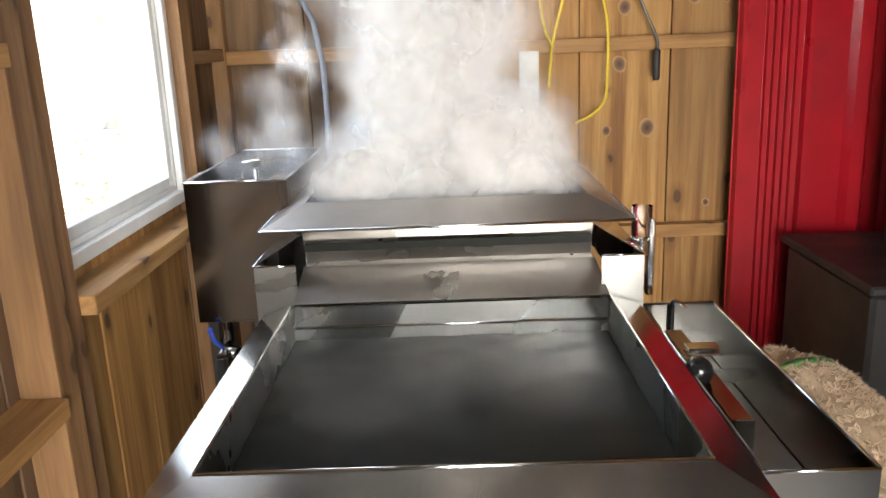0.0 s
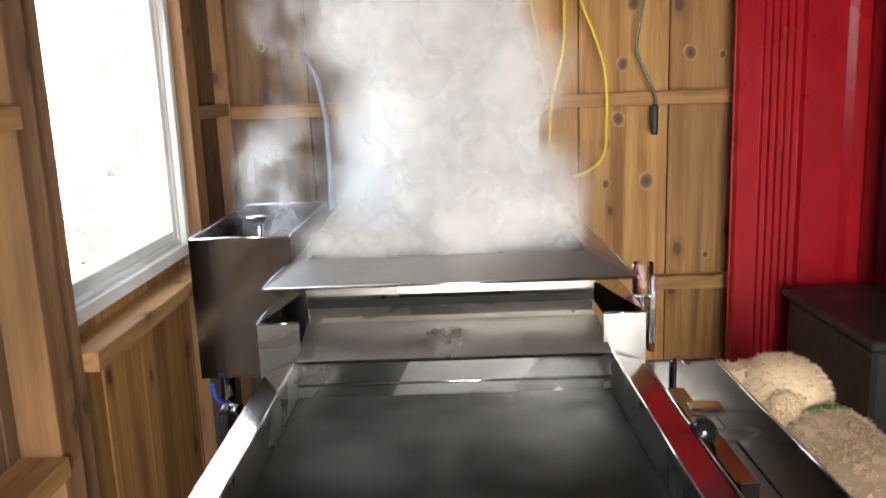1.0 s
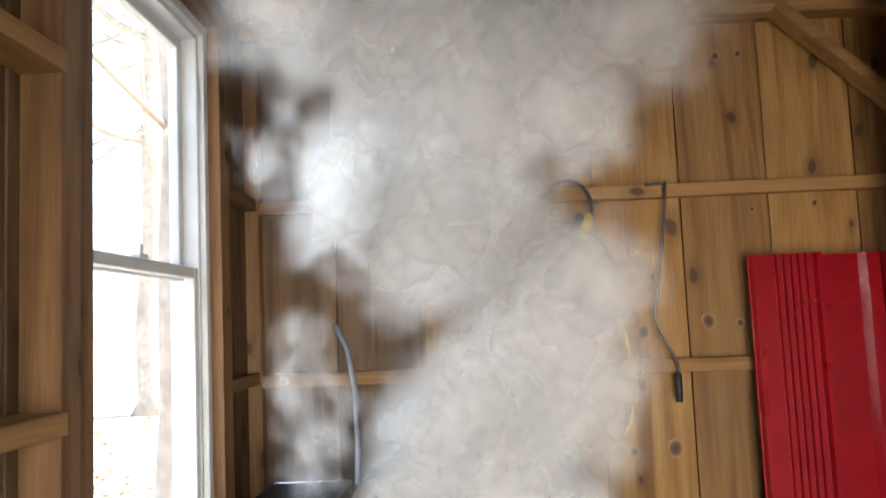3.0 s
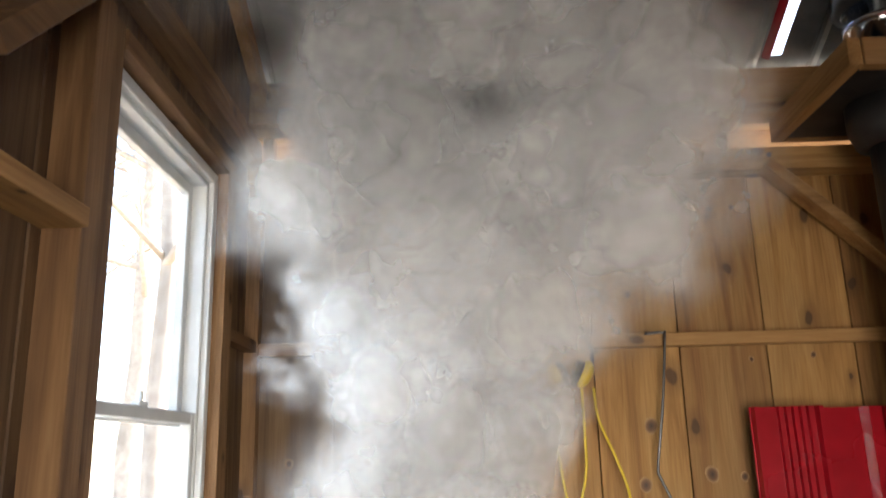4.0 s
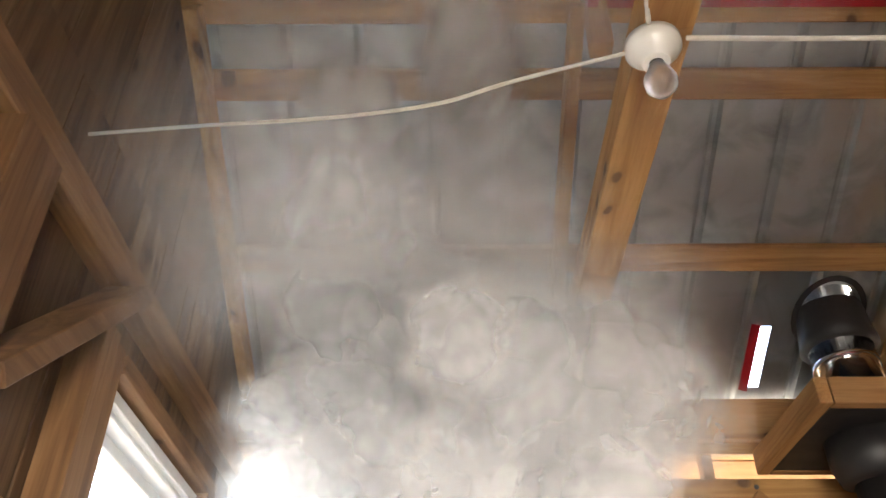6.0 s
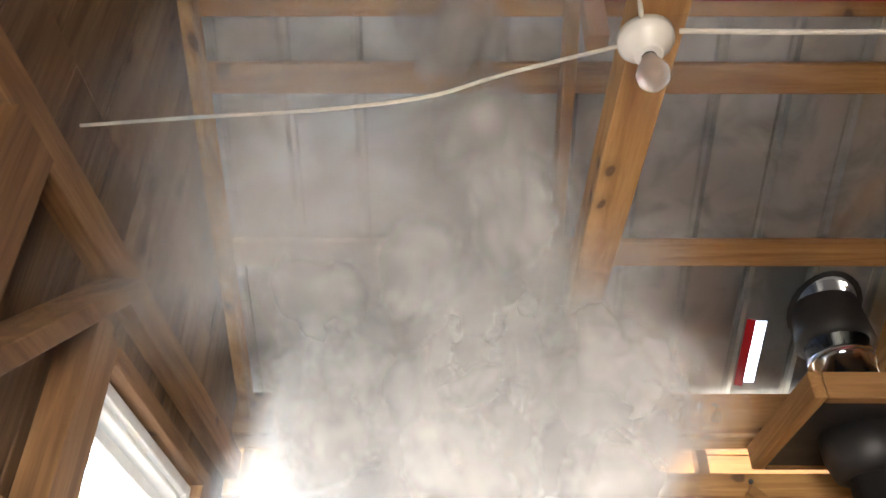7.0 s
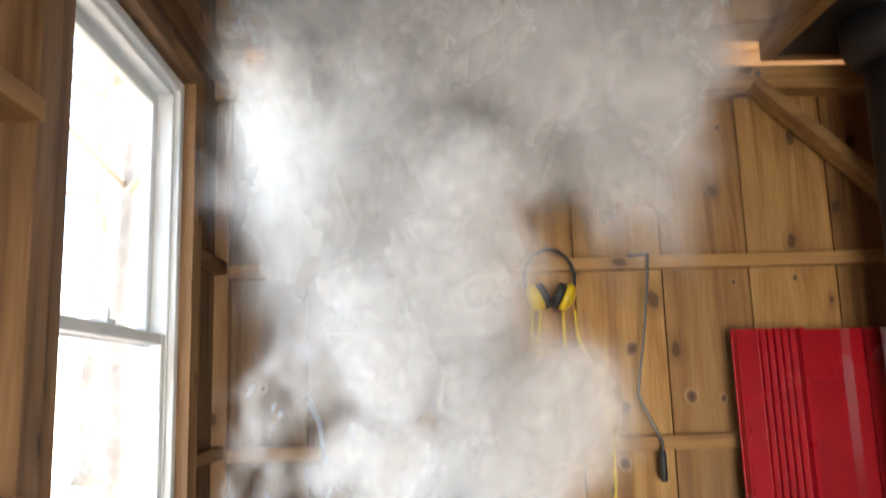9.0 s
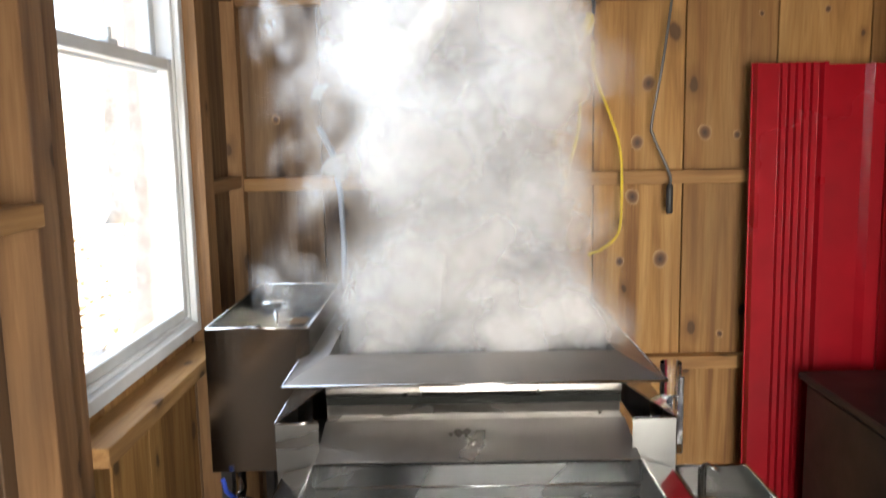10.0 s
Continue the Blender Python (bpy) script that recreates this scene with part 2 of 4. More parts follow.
def steam_material(name, weight, low, high, scale, detail=4.0, ragged=0.5):
    """Steam: white scattering droplets whose density follows a cloudy field and thins to nothing at the rim."""
    m = bpy.data.materials.new(name)
    m.use_nodes = True
    nt = m.node_tree
    nt.nodes.clear()
    out, tr, di, tl = (nt.nodes.new(k) for k in ("ShaderNodeOutputMaterial", "ShaderNodeBsdfTransparent", "ShaderNodeBsdfDiffuse", "ShaderNodeBsdfTranslucent"))
    both = nt.nodes.new("ShaderNodeMixShader")
    both.inputs[0].default_value = 0.4
    # droplets have no facing of their own: one common normal, towards the window and the open door
    facing = nt.nodes.new("ShaderNodeCombineXYZ")
    for socket, value in zip(facing.inputs, (-0.42, -0.90, 0.08)):
        socket.default_value = value
    for s in (di, tl):
        s.inputs["Color"].default_value = (0.99, 0.99, 0.99, 1)
        nt.links.new(facing.outputs[0], s.inputs["Normal"])
    nt.links.new(di.outputs[0], both.inputs[1])
    nt.links.new(tl.outputs[0], both.inputs[2])
    cloud = nt.nodes.new("ShaderNodeMapRange")
    cloud.interpolation_type = "SMOOTHSTEP"
    for key, value in (("From Min", low), ("From Max", high), ("To Min", 0.0), ("To Max", weight)):
        cloud.inputs[key].default_value = value
    nt.links.new(noise_tex(nt, coords(nt, (1, 1, 1)), scale, detail, 0.0), cloud.inputs["Value"])
    # distance from the puff's axis, made uneven by a second noise
    tc = nt.nodes.new("ShaderNodeTexCoord")
    flat, ln = nt.nodes.new("ShaderNodeVectorMath"), nt.nodes.new("ShaderNodeVectorMath")
    flat.operation, ln.operation = "MULTIPLY", "LENGTH"
    flat.inputs[1].default_value = (1, 0, 1)
    nt.links.new(tc.outputs["Object"], flat.inputs[0])
    nt.links.new(flat.outputs[0], ln.inputs[0])
    uneven, fall, skin, half, whole = (nt.nodes.new(k) for k in ("ShaderNodeMath", "ShaderNodeMapRange", "ShaderNodeMapRange", "ShaderNodeMath", "ShaderNodeMath"))
    uneven.operation, half.operation, whole.operation = "MULTIPLY_ADD", "MULTIPLY", "MULTIPLY"
    uneven.inputs[1].default_value = ragged
    nt.links.new(noise_tex(nt, coords(nt, (1, 1, 1)), 2.1, detail + 1.6, 0.0), uneven.inputs[0])
    nt.links.new(ln.outputs["Value"], uneven.inputs[2])
    for rng_node, a, b in ((fall, 0.72 + ragged * 0.5, ragged * 0.5 - 0.05), (skin, 1.0, 0.35)):
        rng_node.interpolation_type = "SMOOTHSTEP"
        for key, value in (("From Min", a), ("From Max", b), ("To Min", 0.0), ("To Max", 1.0)):
            rng_node.inputs[key].default_value = value
    nt.links.new(uneven.outputs[0], fall.inputs["Value"])
    nt.links.new(ln.outputs["Value"], skin.inputs["Value"])
    nt.links.new(fall.outputs[0], half.inputs[0])
    nt.links.new(skin.outputs[0], half.inputs[1])
    nt.links.new(half.outputs[0], whole.inputs[0])
    nt.links.new(cloud.outputs[0], whole.inputs[1])
    mx = nt.nodes.new("ShaderNodeMixShader")
    nt.links.new(whole.outputs[0], mx.inputs[0])
    nt.links.new(tr.outputs[0], mx.inputs[1])
    nt.links.new(both.outputs[0], mx.inputs[2])
    nt.links.new(mx.outputs[0], out.inputs[0])
    return m


steam_dense = steam_material("steam_dense", 0.60, 0.15, 0.66, 1.6, 2.6, 1.2)
steam_soft = steam_material("steam_soft", 0.42, 0.27, 0.68, 1.8, 3.0, 1.3)
steam_thin = steam_material("steam_thin", 0.18, 0.20, 0.70, 1.4, 3.0, 0.5)
steam_wisp = steam_material("steam_wisp", 0.32, 0.40, 0.68, 2.2, 4.0, 1.4)
steam_faint = steam_material("steam_faint", 0.022, 0.40, 0.68, 1.8, 3.0, 0.6)


# ---- building helpers ----
def box(bm, lo, hi, bevel=0.0):
    vs = [bm.verts.new((x, y, z)) for x in (lo[0], hi[0]) for y in (lo[1], hi[1]) for z in (lo[2], hi[2])]
    quads = ((0, 1, 3, 2), (4, 6, 7, 5), (0, 4, 5, 1), (2, 3, 7, 6), (0, 2, 6, 4), (1, 5, 7, 3))
    fs = [bm.faces.new([vs[i] for i in q]) for q in quads]
    if bevel:
        es = list({e for f in fs for e in f.edges})
        bmesh.ops.bevel(bm, geom=es, offset=bevel, segments=1, affect="EDGES", profile=0.5)
    return vs


def beam(bm, a, b, width, depth, up=(0, 0, 1), bevel=0.003):
    """A squared timber from a to b."""
    a, b = Vector(a), Vector(b)
    d = (b - a).normalized()
    side = d.cross(Vector(up)).normalized()
    top = side.cross(d)
    vs = []
    for p in (a, b):
        for i, j in ((-1, -1), (1, -1), (1, 1), (-1, 1)):
            vs.append(bm.verts.new(p + side * (i * width / 2) + top * (j * depth / 2)))
    fs = [bm.faces.new([vs[i] for i in q]) for q in ((3, 2, 1, 0), (4, 5, 6, 7), (0, 1, 5, 4), (1, 2, 6, 5), (2, 3, 7, 6), (3, 0, 4, 7))]
    if bevel:
        bmesh.ops.bevel(bm, geom=list({e for f in fs for e in f.edges}), offset=bevel, segments=1, affect="EDGES", profile=0.5)


def tube(bm, points, radii, segments=12, cap=True):
    """A round tube through the points."""
    pts = [Vector(p) for p in points]
    radii = radii if isinstance(radii, (list, tuple)) else [radii] * len(pts)
    rings, last = [], None
    for i, p in enumerate(pts):
        d = (pts[min(i + 1, len(pts) - 1)] - pts[max(i - 1, 0)]).normalized()
        side = last if last is not None else (Vector((0, 0, 1)) if abs(d.z) < 0.9 else Vector((1, 0, 0)))
        side = (side - d * side.dot(d)).normalized()
        last = side
        other = d.cross(side)
        rings.append([bm.verts.new(p + (side * math.cos(a) + other * math.sin(a)) * radii[i]) for a in (math.tau * k / segments for k in range(segments))])
    for r0, r1 in zip(rings, rings[1:]):
        for k in range(segments):
            bm.faces.new((r0[k], r0[(k + 1) % segments], r1[(k + 1) % segments], r1[k])).smooth = True
    if cap:
        bm.faces.new(list(reversed(rings[0])))
        bm.faces.new(rings[-1])


def sheet(bm, rows, thickness=0.0):
    """A skin through rows of points; thickness gives it a second side."""
    grid = [[bm.verts.new(p) for p in r] for r in rows]
    fs = [bm.faces.new((grid[i][j], grid[i][j + 1], grid[i + 1][j + 1], grid[i + 1][j])) for i in range(len(grid) - 1) for j in range(len(grid[0]) - 1)]
    if thickness:
        bmesh.ops.recalc_face_normals(bm, faces=fs)
        bmesh.ops.solidify(bm, geom=fs, thickness=thickness)


def ball(bm, centre, radius, sub=3, squash=(1, 1, 1)):
    made = bmesh.ops.create_icosphere(bm, subdivisions=sub, radius=1.0)
    for v in made["verts"]:
        v.co = Vector(centre) + Vector((v.co.x * squash[0], v.co.y * squash[1], v.co.z * squash[2])) * radius
    for f in {f for v in made["verts"] for f in v.link_faces}:
        f.smooth = True
    return made["verts"]


def mesh_of(name, bm, mat):
    bmesh.ops.recalc_face_normals(bm, faces=bm.faces[:])
    me = bpy.data.meshes.new(name)
    bm.to_mesh(me)
    bm.free()
    me.materials.append(mat)
    return me


def part(name, bm, mat, parent=None, label=""):
    ob = new(name, mesh_of(name, bm, mat))
    ob.parent = parent
    return tagged(ob, label)


def thing(name, label, category, at=(0, 0, 0), group="", kind=""):
    ob = new(name)
    ob.empty_display_size = 0.1
    ob.location = at
    return tagged(ob, label, category, group, kind)


def boxed(name, lo, hi, mat, parent, bevel=0.002, label=""):
    bm = bmesh.new()
    box(bm, lo, hi, bevel)
    return part(name, bm, mat, parent, label)


def timber(name, a, b, width, depth, mat, parent, up=(0, 0, 1), label=""):
    bm = bmesh.new()
    beam(bm, a, b, width, depth, up)
    return part(name, bm, mat, parent, label)


def lerp(s, stops):
    for (a, va), (b, vb) in zip(stops, stops[1:]):
        if s <= b:
            u = (s - a) / (b - a)
            u = u * u * (3 - 2 * u)
            return va + (vb - va) * u
    return stops[-1][1]


# ---- the shed ----
XL, YB, XR, YF = -0.78, 2.98, 3.0, -1.2      # inner faces of the four walls
RIDGE, PITCH = 0.88, 0.5


def roof_z(y):
    return 3.0 + (YB - 0.03 - (y if y > RIDGE else 2 * RIDGE - y)) * PITCH


bm = bmesh.new()
box(bm, (XL - 0.1, YF - 0.1, -0.12), (XR + 0.1, YB + 0.1, 0.0))
floor = tagged(part("floor", bm, concrete), "worn grey concrete shed floor", kind="structure")

wall_north = tagged(new("wall_north"), "pine board wall with horizontal girts", kind="structure")
seams = [-0.78, -0.469, -0.16, 0.15, 0.46, 0.77, 1.08, 1.393, 1.70, 2.01, 2.32, 2.63, 3.0]
for i, (x0, x1) in enumerate(zip(seams, seams[1:])):
    off = random.uniform(-0.003, 0.003)
    boxed("board", (x0 + 0.002, YB + off, -0.05), (x1 - 0.002, YB + 0.025 + off, 2.72), board_grey_shaded if x1 < -0.1 else board_wood, wall_north)
boxed("backing", (-0.9, YB + 0.03, -0.05), (3.1, YB + 0.05, 2.70), board_grey_shaded, wall_north)
for z0 in (0.712, 1.360, 1.970):
    boxed("girt", (XL + 0.05, YB - 0.05, z0), (XR, YB - 0.003, z0 + 0.046), lumber_x, wall_north)
boxed("top_plate", (XL, YB - 0.09, 2.60), (XR, YB + 0.02, 2.685), lumber_x, wall_north)
timber("knee_brace", (1.12, 2.90, 2.62), (1.72, 2.90, 2.06), 0.04, 0.09, lumber_x, wall_north, up=(0, 1, 0))
timber("knee_brace", (1.17, 2.925, 2.59), (1.76, 2.925, 2.0), 0.02, 0.09, lumber_x, wall_north, up=(0, 1, 0))
for x in (-0.72, 0.43, 1.0, 1.72):
    boxed("cripple_stud", (x - 0.02, YB - 0.03, 2.685), (x + 0.02, YB + 0.03, 2.84), lumber_z, wall_north)
for z in (2.655, 2.625):
    bm = bmesh.new()
    tube(bm, [(1.14, 2.892, z), (1.14, 2.884, z)], 0.009, 8)
    part("bolt_head", bm, dark_steel, wall_north)

km, knt, kb = material("pine_knot", (0.1, 0.05, 0.02), 0.6)
ktc, kln = knt.nodes.new("ShaderNodeTexCoord"), knt.nodes.new("ShaderNodeVectorMath")
kln.operation = "LENGTH"
knt.links.new(ktc.outputs["Object"], kln.inputs[0])
knt.links.new(ramp(knt, kln.outputs["Value"], [(0.0, (0.03, 0.014, 0.007)), (0.35, (0.10, 0.045, 0.018)), (0.62, (0.16, 0.075, 0.028)), (0.8, (0.30, 0.165, 0.07)), (1.0, (0.42, 0.25, 0.105))]), kb.inputs["Base Color"])
kbm = bmesh.new()
kv = [kbm.verts.new((math.cos(a) * (1 + 0.08 * math.sin(3 * a)), 0, math.sin(a) * (1 + 0.1 * math.cos(2 * a + 1)))) for a in (math.tau * k / 20 for k in range(20))]
kbm.faces.new(kv)
knot_mesh = mesh_of("knot", kbm, km)
for x, z, r in ((0.596, 1.315, 0.030), (0.696, 1.096, 0.034), (0.555, 1.09, 0.020), (0.911, 0.825, 0.016), (0.645, 1.698, 0.030), (0.928, 2.479, 0.022), (1.01, 2.485, 0.016), (0.60, 2.165, 0.018), (0.84, 1.53, 0.030), (0.95, 1.52, 0.018), (1.24, 1.93, 0.014), (0.61, 1.50, 0.028), (-0.62, 1.60, 0.018), (1.02, 1.92, 0.012)):
    k = new("knot", knot_mesh)
    k.parent, k.location, k.scale, k.rotation_euler = wall_north, (x, YB - 0.004, z), (r * 0.8, 1, r), (0, random.uniform(-0.4, 0.4), 0)

wall_west = tagged(new("wall_west"), "pine board wall with posts, girts and a window", kind="structure")
WY0, WY1, WZ0, WZ1 = 1.657, 2.455, 1.0, 2.48
edges = [0.15, 0.42, 0.70, 0.96, 1.22, 1.46, 1.657]
for y0, y1 in zip(edges, edges[1:]):
    boxed("board", (XL - 0.025, y0 + 0.002, -0.05), (XL + random.uniform(-0.003, 0.002), y1 - 0.002, 3.0), board_grey_shaded, wall_west)
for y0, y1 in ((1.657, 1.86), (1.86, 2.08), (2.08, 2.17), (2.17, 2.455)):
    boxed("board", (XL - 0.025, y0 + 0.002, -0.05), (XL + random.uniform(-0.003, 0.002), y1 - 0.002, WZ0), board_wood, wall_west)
    boxed("board", (XL - 0.025, y0 + 0.002, WZ1), (XL, y1 - 0.002, 3.0), board_grey_shaded, wall_west)
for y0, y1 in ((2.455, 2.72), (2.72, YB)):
    boxed("board", (XL - 0.025, y0 + 0.002, -0.05), (XL, y1 - 0.002, 3.0), board_grey_shaded, wall_west)
boxed("board", (XL - 0.025, YF - 0.1, -0.05), (XL, 0.15, 3.0), board_grey_shaded, wall_west)
for y0, y1, xin in ((1.50, 1.575, -0.705), (1.578, 1.655, -0.72), (2.462, 2.55, -0.72), (1.0, 1.147, -0.70)):
    boxed("post", (XL, y0, 0), (xin, y1, 2.54 if y0 > 1.4 else 2.652), old_shaded_z, wall_west)
boxed("corner_post", (XL, YB - 0.055, 0), (XL + 0.05, YB - 0.004, 2.6), old_shaded_z, wall_west)
for z in (0.787, 1.405, 2.041):
    boxed("girt", (XL, 1.149, z), (-0.69, 1.498, z + 0.038), lumber_y, wall_west)
    boxed("girt", (XL, 0.2, z), (-0.69, 0.998, z + 0.038), lumber_y, wall_west)
for z in (0.72, 1.375, 1.985):
    boxed("girt", (XL, 2.552, z), (XL + 0.045, YB - 0.056, z + 0.04), old_shaded_y, wall_west)
boxed("sill_board", (XL, 1.657, 0.925), (-0.69, 2.46, 0.965), lumber_y, wall_west)
boxed("header", (XL, 1.657, 2.487), (-0.715, 2.46, 2.535), old_shaded_y, wall_west)
timber("knee_brace", (-0.712, 1.13, 2.215), (-0.712, 1.575, 2.645), 0.045, 0.10, old_shaded_y, wall_west, up=(1, 0, 0))
boxed("tie_beam", (XL, -1.1, 2.656), (-0.725, YB - 0.1, 2.75), old_shaded_y, wall_west)

# gable boards above the west wall, up to the roof slope
bm = bmesh.new()
for y0 in np.arange(-1.2, 2.95, 0.26):
    y1 = y0 + 0.256
    z0, z1 = roof_z(y0) + 0.02, roof_z(y1) + 0.02
    vs = [bm.verts.new(p) for p in ((XL - 0.024, y0, 3.002), (XL - 0.024, y1, 3.002), (XL - 0.024, y1, max(z1, 3.01)), (XL - 0.024, y0, max(z0, 3.01)))]
    ws = [bm.verts.new(v.co + Vector((0.022, 0, 0))) for v in vs]
    bm.faces.new(ws), bm.faces.new(vs)
    for k in range(4):
        bm.faces.new((vs[k], vs[(k + 1) % 4], ws[(k + 1) % 4], ws[k]))
part("gable_boards", bm, board_grey_shaded, wall_west)

# the other two walls close the place; the wide doorway stands open behind
bm = bmesh.new()
box(bm, (XR, YF - 0.1, -0.05), (XR + 0.05, YB + 0.05, 4.1))
wall_east = tagged(part("wall_east", bm, board_wood), "plain pine board wall", kind="structure")
bm = bmesh.new()
box(bm, (XL - 0.05, YF - 0.06, -0.05), (-0.15, YF, 3.0))
box(bm, (0.95, YF - 0.06, -0.05), (XR + 0.05, YF, 3.0))
box(bm, (-0.15, YF - 0.06, 2.05), (0.95, YF, 3.0))
# darkened boards here too, so the steel mirrors a dim wall
wall_south = tagged(part("wall_south", bm, board_grey_shaded), "pine board wall with an open doorway", kind="structure")

# window
window_1 = tagged(new("window_1"), "white vinyl double-hung window, closed", kind="structure")


def frame_bars(lo_y, hi_y, lo_z, hi_z, x0, x1, wide, name, parent, bottom=None):
    """Four bars round an opening in the west wall."""
    bottom = bottom or wide
    bm = bmesh.new()
    box(bm, (x0, lo_y, lo_z), (x1, lo_y + wide, hi_z), 0.003)
    box(bm, (x0, hi_y - wide, lo_z), (x1, hi_y, hi_z), 0.003)
    box(bm, (x0, lo_y + wide, hi_z - wide), (x1, hi_y - wide, hi_z), 0.003)
    box(bm, (x0, lo_y + wide, lo_z), (x1, hi_y - wide, lo_z + bottom), 0.003)
    return part(name, bm, vinyl, parent)


frame_bars(WY0, WY1, WZ0, WZ1, -0.86, -0.752, 0.034, "window_frame", window_1)
frame_bars(WY0 + 0.034, WY1 - 0.034, WZ0 + 0.034, WZ1 - 0.034, -0.852, -0.768, 0.016, "track", window_1)
lower = frame_bars(WY0 + 0.05, WY1 - 0.05, WZ0 + 0.05, 1.752, -0.80, -0.772, 0.032, "lower_sash", window_1, 0.03)
upper = frame_bars(WY0 + 0.05, WY1 - 0.05, 1.716, WZ1 - 0.05, -0.84, -0.812, 0.034, "upper_sash", window_1)
boxed("pane", (-0.788, WY0 + 0.082, 1.08), (-0.785, WY1 - 0.082, 1.722), window_glass, lower, 0)
boxed("pane", (-0.828, WY0 + 0.084, 1.748), (-0.825, WY1 - 0.084, 2.398), window_glass, upper, 0)
bm = bmesh.new()
box(bm, (-0.800, 2.01, 1.752), (-0.775, 2.06, 1.764), 0.003)
box(bm, (-0.790, 2.028, 1.764), (-0.780, 2.040, 1.79), 0.003)
part("sash_lock", bm, vinyl, window_1)
for ob in bpy.data.objects:
    if ob.name.startswith("pane"):
        ob.visible_shadow = False

# roof: sheets on purlins, tie beams, an open cupola over the ridge
roof = tagged(new("ceiling_roof"), "ribbed galvanised roof sheets on pine purlins", kind="structure")
HOLE = (0.45, 1.9, 0.56, 1.50)      # the cupola's opening: x0, x1, y0, y1


def ribbed(bm, x0, x1, ya, yb):
    """A roof sheet between ya and yb with raised ribs every 0.229 m of the shed's length."""
    prof = [(x0, 0.0), (x1, 0.0)]
    for k in range(-8, 18):
        e = 0.229 * k
        if x0 < e - 0.042 and e + 0.004 < x1:
            prof += [(e - 0.042, 0.0), (e - 0.026, 0.016), (e - 0.012, 0.016), (e, 0.0)]
    prof.sort()
    sheet(bm, [[(px, y, roof_z(y) + 0.002 + h) for px, h in prof] for y in (ya, yb)], 0.0012)


# gaps where daylight shows: a slot by the chimney, a torn corner, old nail holes
GAPS = [(1.186, 1.228, 2.615, 2.868), (-0.778, -0.757, 2.46, 2.54), (-0.287, -0.281, 2.535, 2.565), (0.294, 0.297, 2.64, 2.72)]
GAPS += [(x - 0.003, x + 0.003, 2.860, 2.868) for x in (0.943, 0.726, 0.344, -0.048, -0.213, -0.273)]
bm = bmesh.new()
cuts = sorted({1.50, 3.48, *(g[2] for g in GAPS), *(g[3] for g in GAPS)})
for ya, yb in zip(cuts, cuts[1:]):
    x = XL - 0.3
    for g in sorted(g for g in GAPS if g[2] <= ya + 1e-6 and g[3] >= yb - 1e-6):
        ribbed(bm, x, g[0], ya, yb)
        x = g[1]
    ribbed(bm, x, XR + 0.3, ya, yb)
ribbed(bm, XL - 0.3, HOLE[0], RIDGE, 1.50)
ribbed(bm, HOLE[1], XR + 0.3, RIDGE, 1.50)
ribbed(bm, XL - 0.3, XR + 0.3, HOLE[2], -1.6)
ribbed(bm, XL - 0.3, HOLE[0], HOLE[2], RIDGE)
ribbed(bm, HOLE[1], XR + 0.3, HOLE[2], RIDGE)
part("roof_sheet", bm, galvanised, roof)
# added red strip that stands in for the red glow beside the slot
bm = bmesh.new()
sheet(bm, [[(1.150, y, roof_z(y) - 0.004), (1.182, y, roof_z(y) - 0.012)] for y in (2.60, 2.872)], 0.0015)
part("red_flashing", bm, red_paint, roof)
for y in (2.335, 1.775, 1.56):
    timber("purlin", (XL - 0.1, y, roof_z(y) - 0.022), (XR, y, roof_z(y) - 0.022), 0.095, 0.038, lumber_x, roof, up=(0, PITCH, 1))
boxed("eave_purlin", (XL, 2.88, 2.835), (XR, 2.92, 3.0), lumber_x, roof)
boxed("eave_purlin", (XL, 2.94, 2.80), (XR, 2.965, 2.93), lumber_x, roof)
for y in (3.10, 3.245, 3.39):
    timber("soffit_board", (XL - 0.2, y, roof_z(y) - 0.018), (XR + 0.2, y, roof_z(y) - 0.018), 0.158, 0.02, lumber_x, roof, up=(0, PITCH, 1))
for x in (-0.735, 0.405, 1.66, 2.9):
    for sgn in (1, -1):
        yb = RIDGE + sgn * (YB - RIDGE)
        ye = RIDGE + sgn * 0.64
        timber("rafter", (x, yb, roof_z(yb) - 0.09), (x, ye, roof_z(ye) - 0.09), 0.04, 0.09, lumber_y, roof)
    if x > 0:
        boxed("tie_beam", (x - 0.045, -1.1, 2.78), (x + 0.045, YB - 0.1, 2.87), lumber_y, roof)

cupola = tagged(new("cupola"), "open roof cupola lined with red metal", kind="structure")
bm = bmesh.new()
x0, x1, y0, y1 = HOLE
box(bm, (x0 - 0.03, y1, roof_z(y1) - 0.1), (x1 + 0.03, y1 + 0.03, 4.3))
box(bm, (x0 - 0.03, y0 - 0.03, roof_z(y0) - 0.1), (x1 + 0.03, y0, 4.2))
box(bm, (x0 - 0.03, y0, 3.55), (x0, y1, 4.3))
box(bm, (x1, y0, 3.55), (x1 + 0.03, y1, 4.3))
part("lining", bm, red_paint, cupola)
bm = bmesh.new()
sheet(bm, [[(x0 - 0.1, y, 4.75 - 0.4 * abs(y - RIDGE)), (x1 + 0.1, y, 4.75 - 0.4 * abs(y - RIDGE))] for y in (-0.1, RIDGE, 1.9)], 0.002)
part("cupola_roof", bm, galvanised, cupola)
for x in (x0, x1):
    for y in (y0, y1):
        boxed("cupola_post", (x - 0.03, y - 0.03, 3.4), (x + 0.03, y + 0.03, 4.5), lumber_z, cupola)

# ---- the evaporator ----
evaporator = thing("evaporator", "stainless steel maple sap evaporator, steaming hard", "evaporator", (0, 1.8, 0))
EV = Matrix.Translation((0, -1.8, 0))


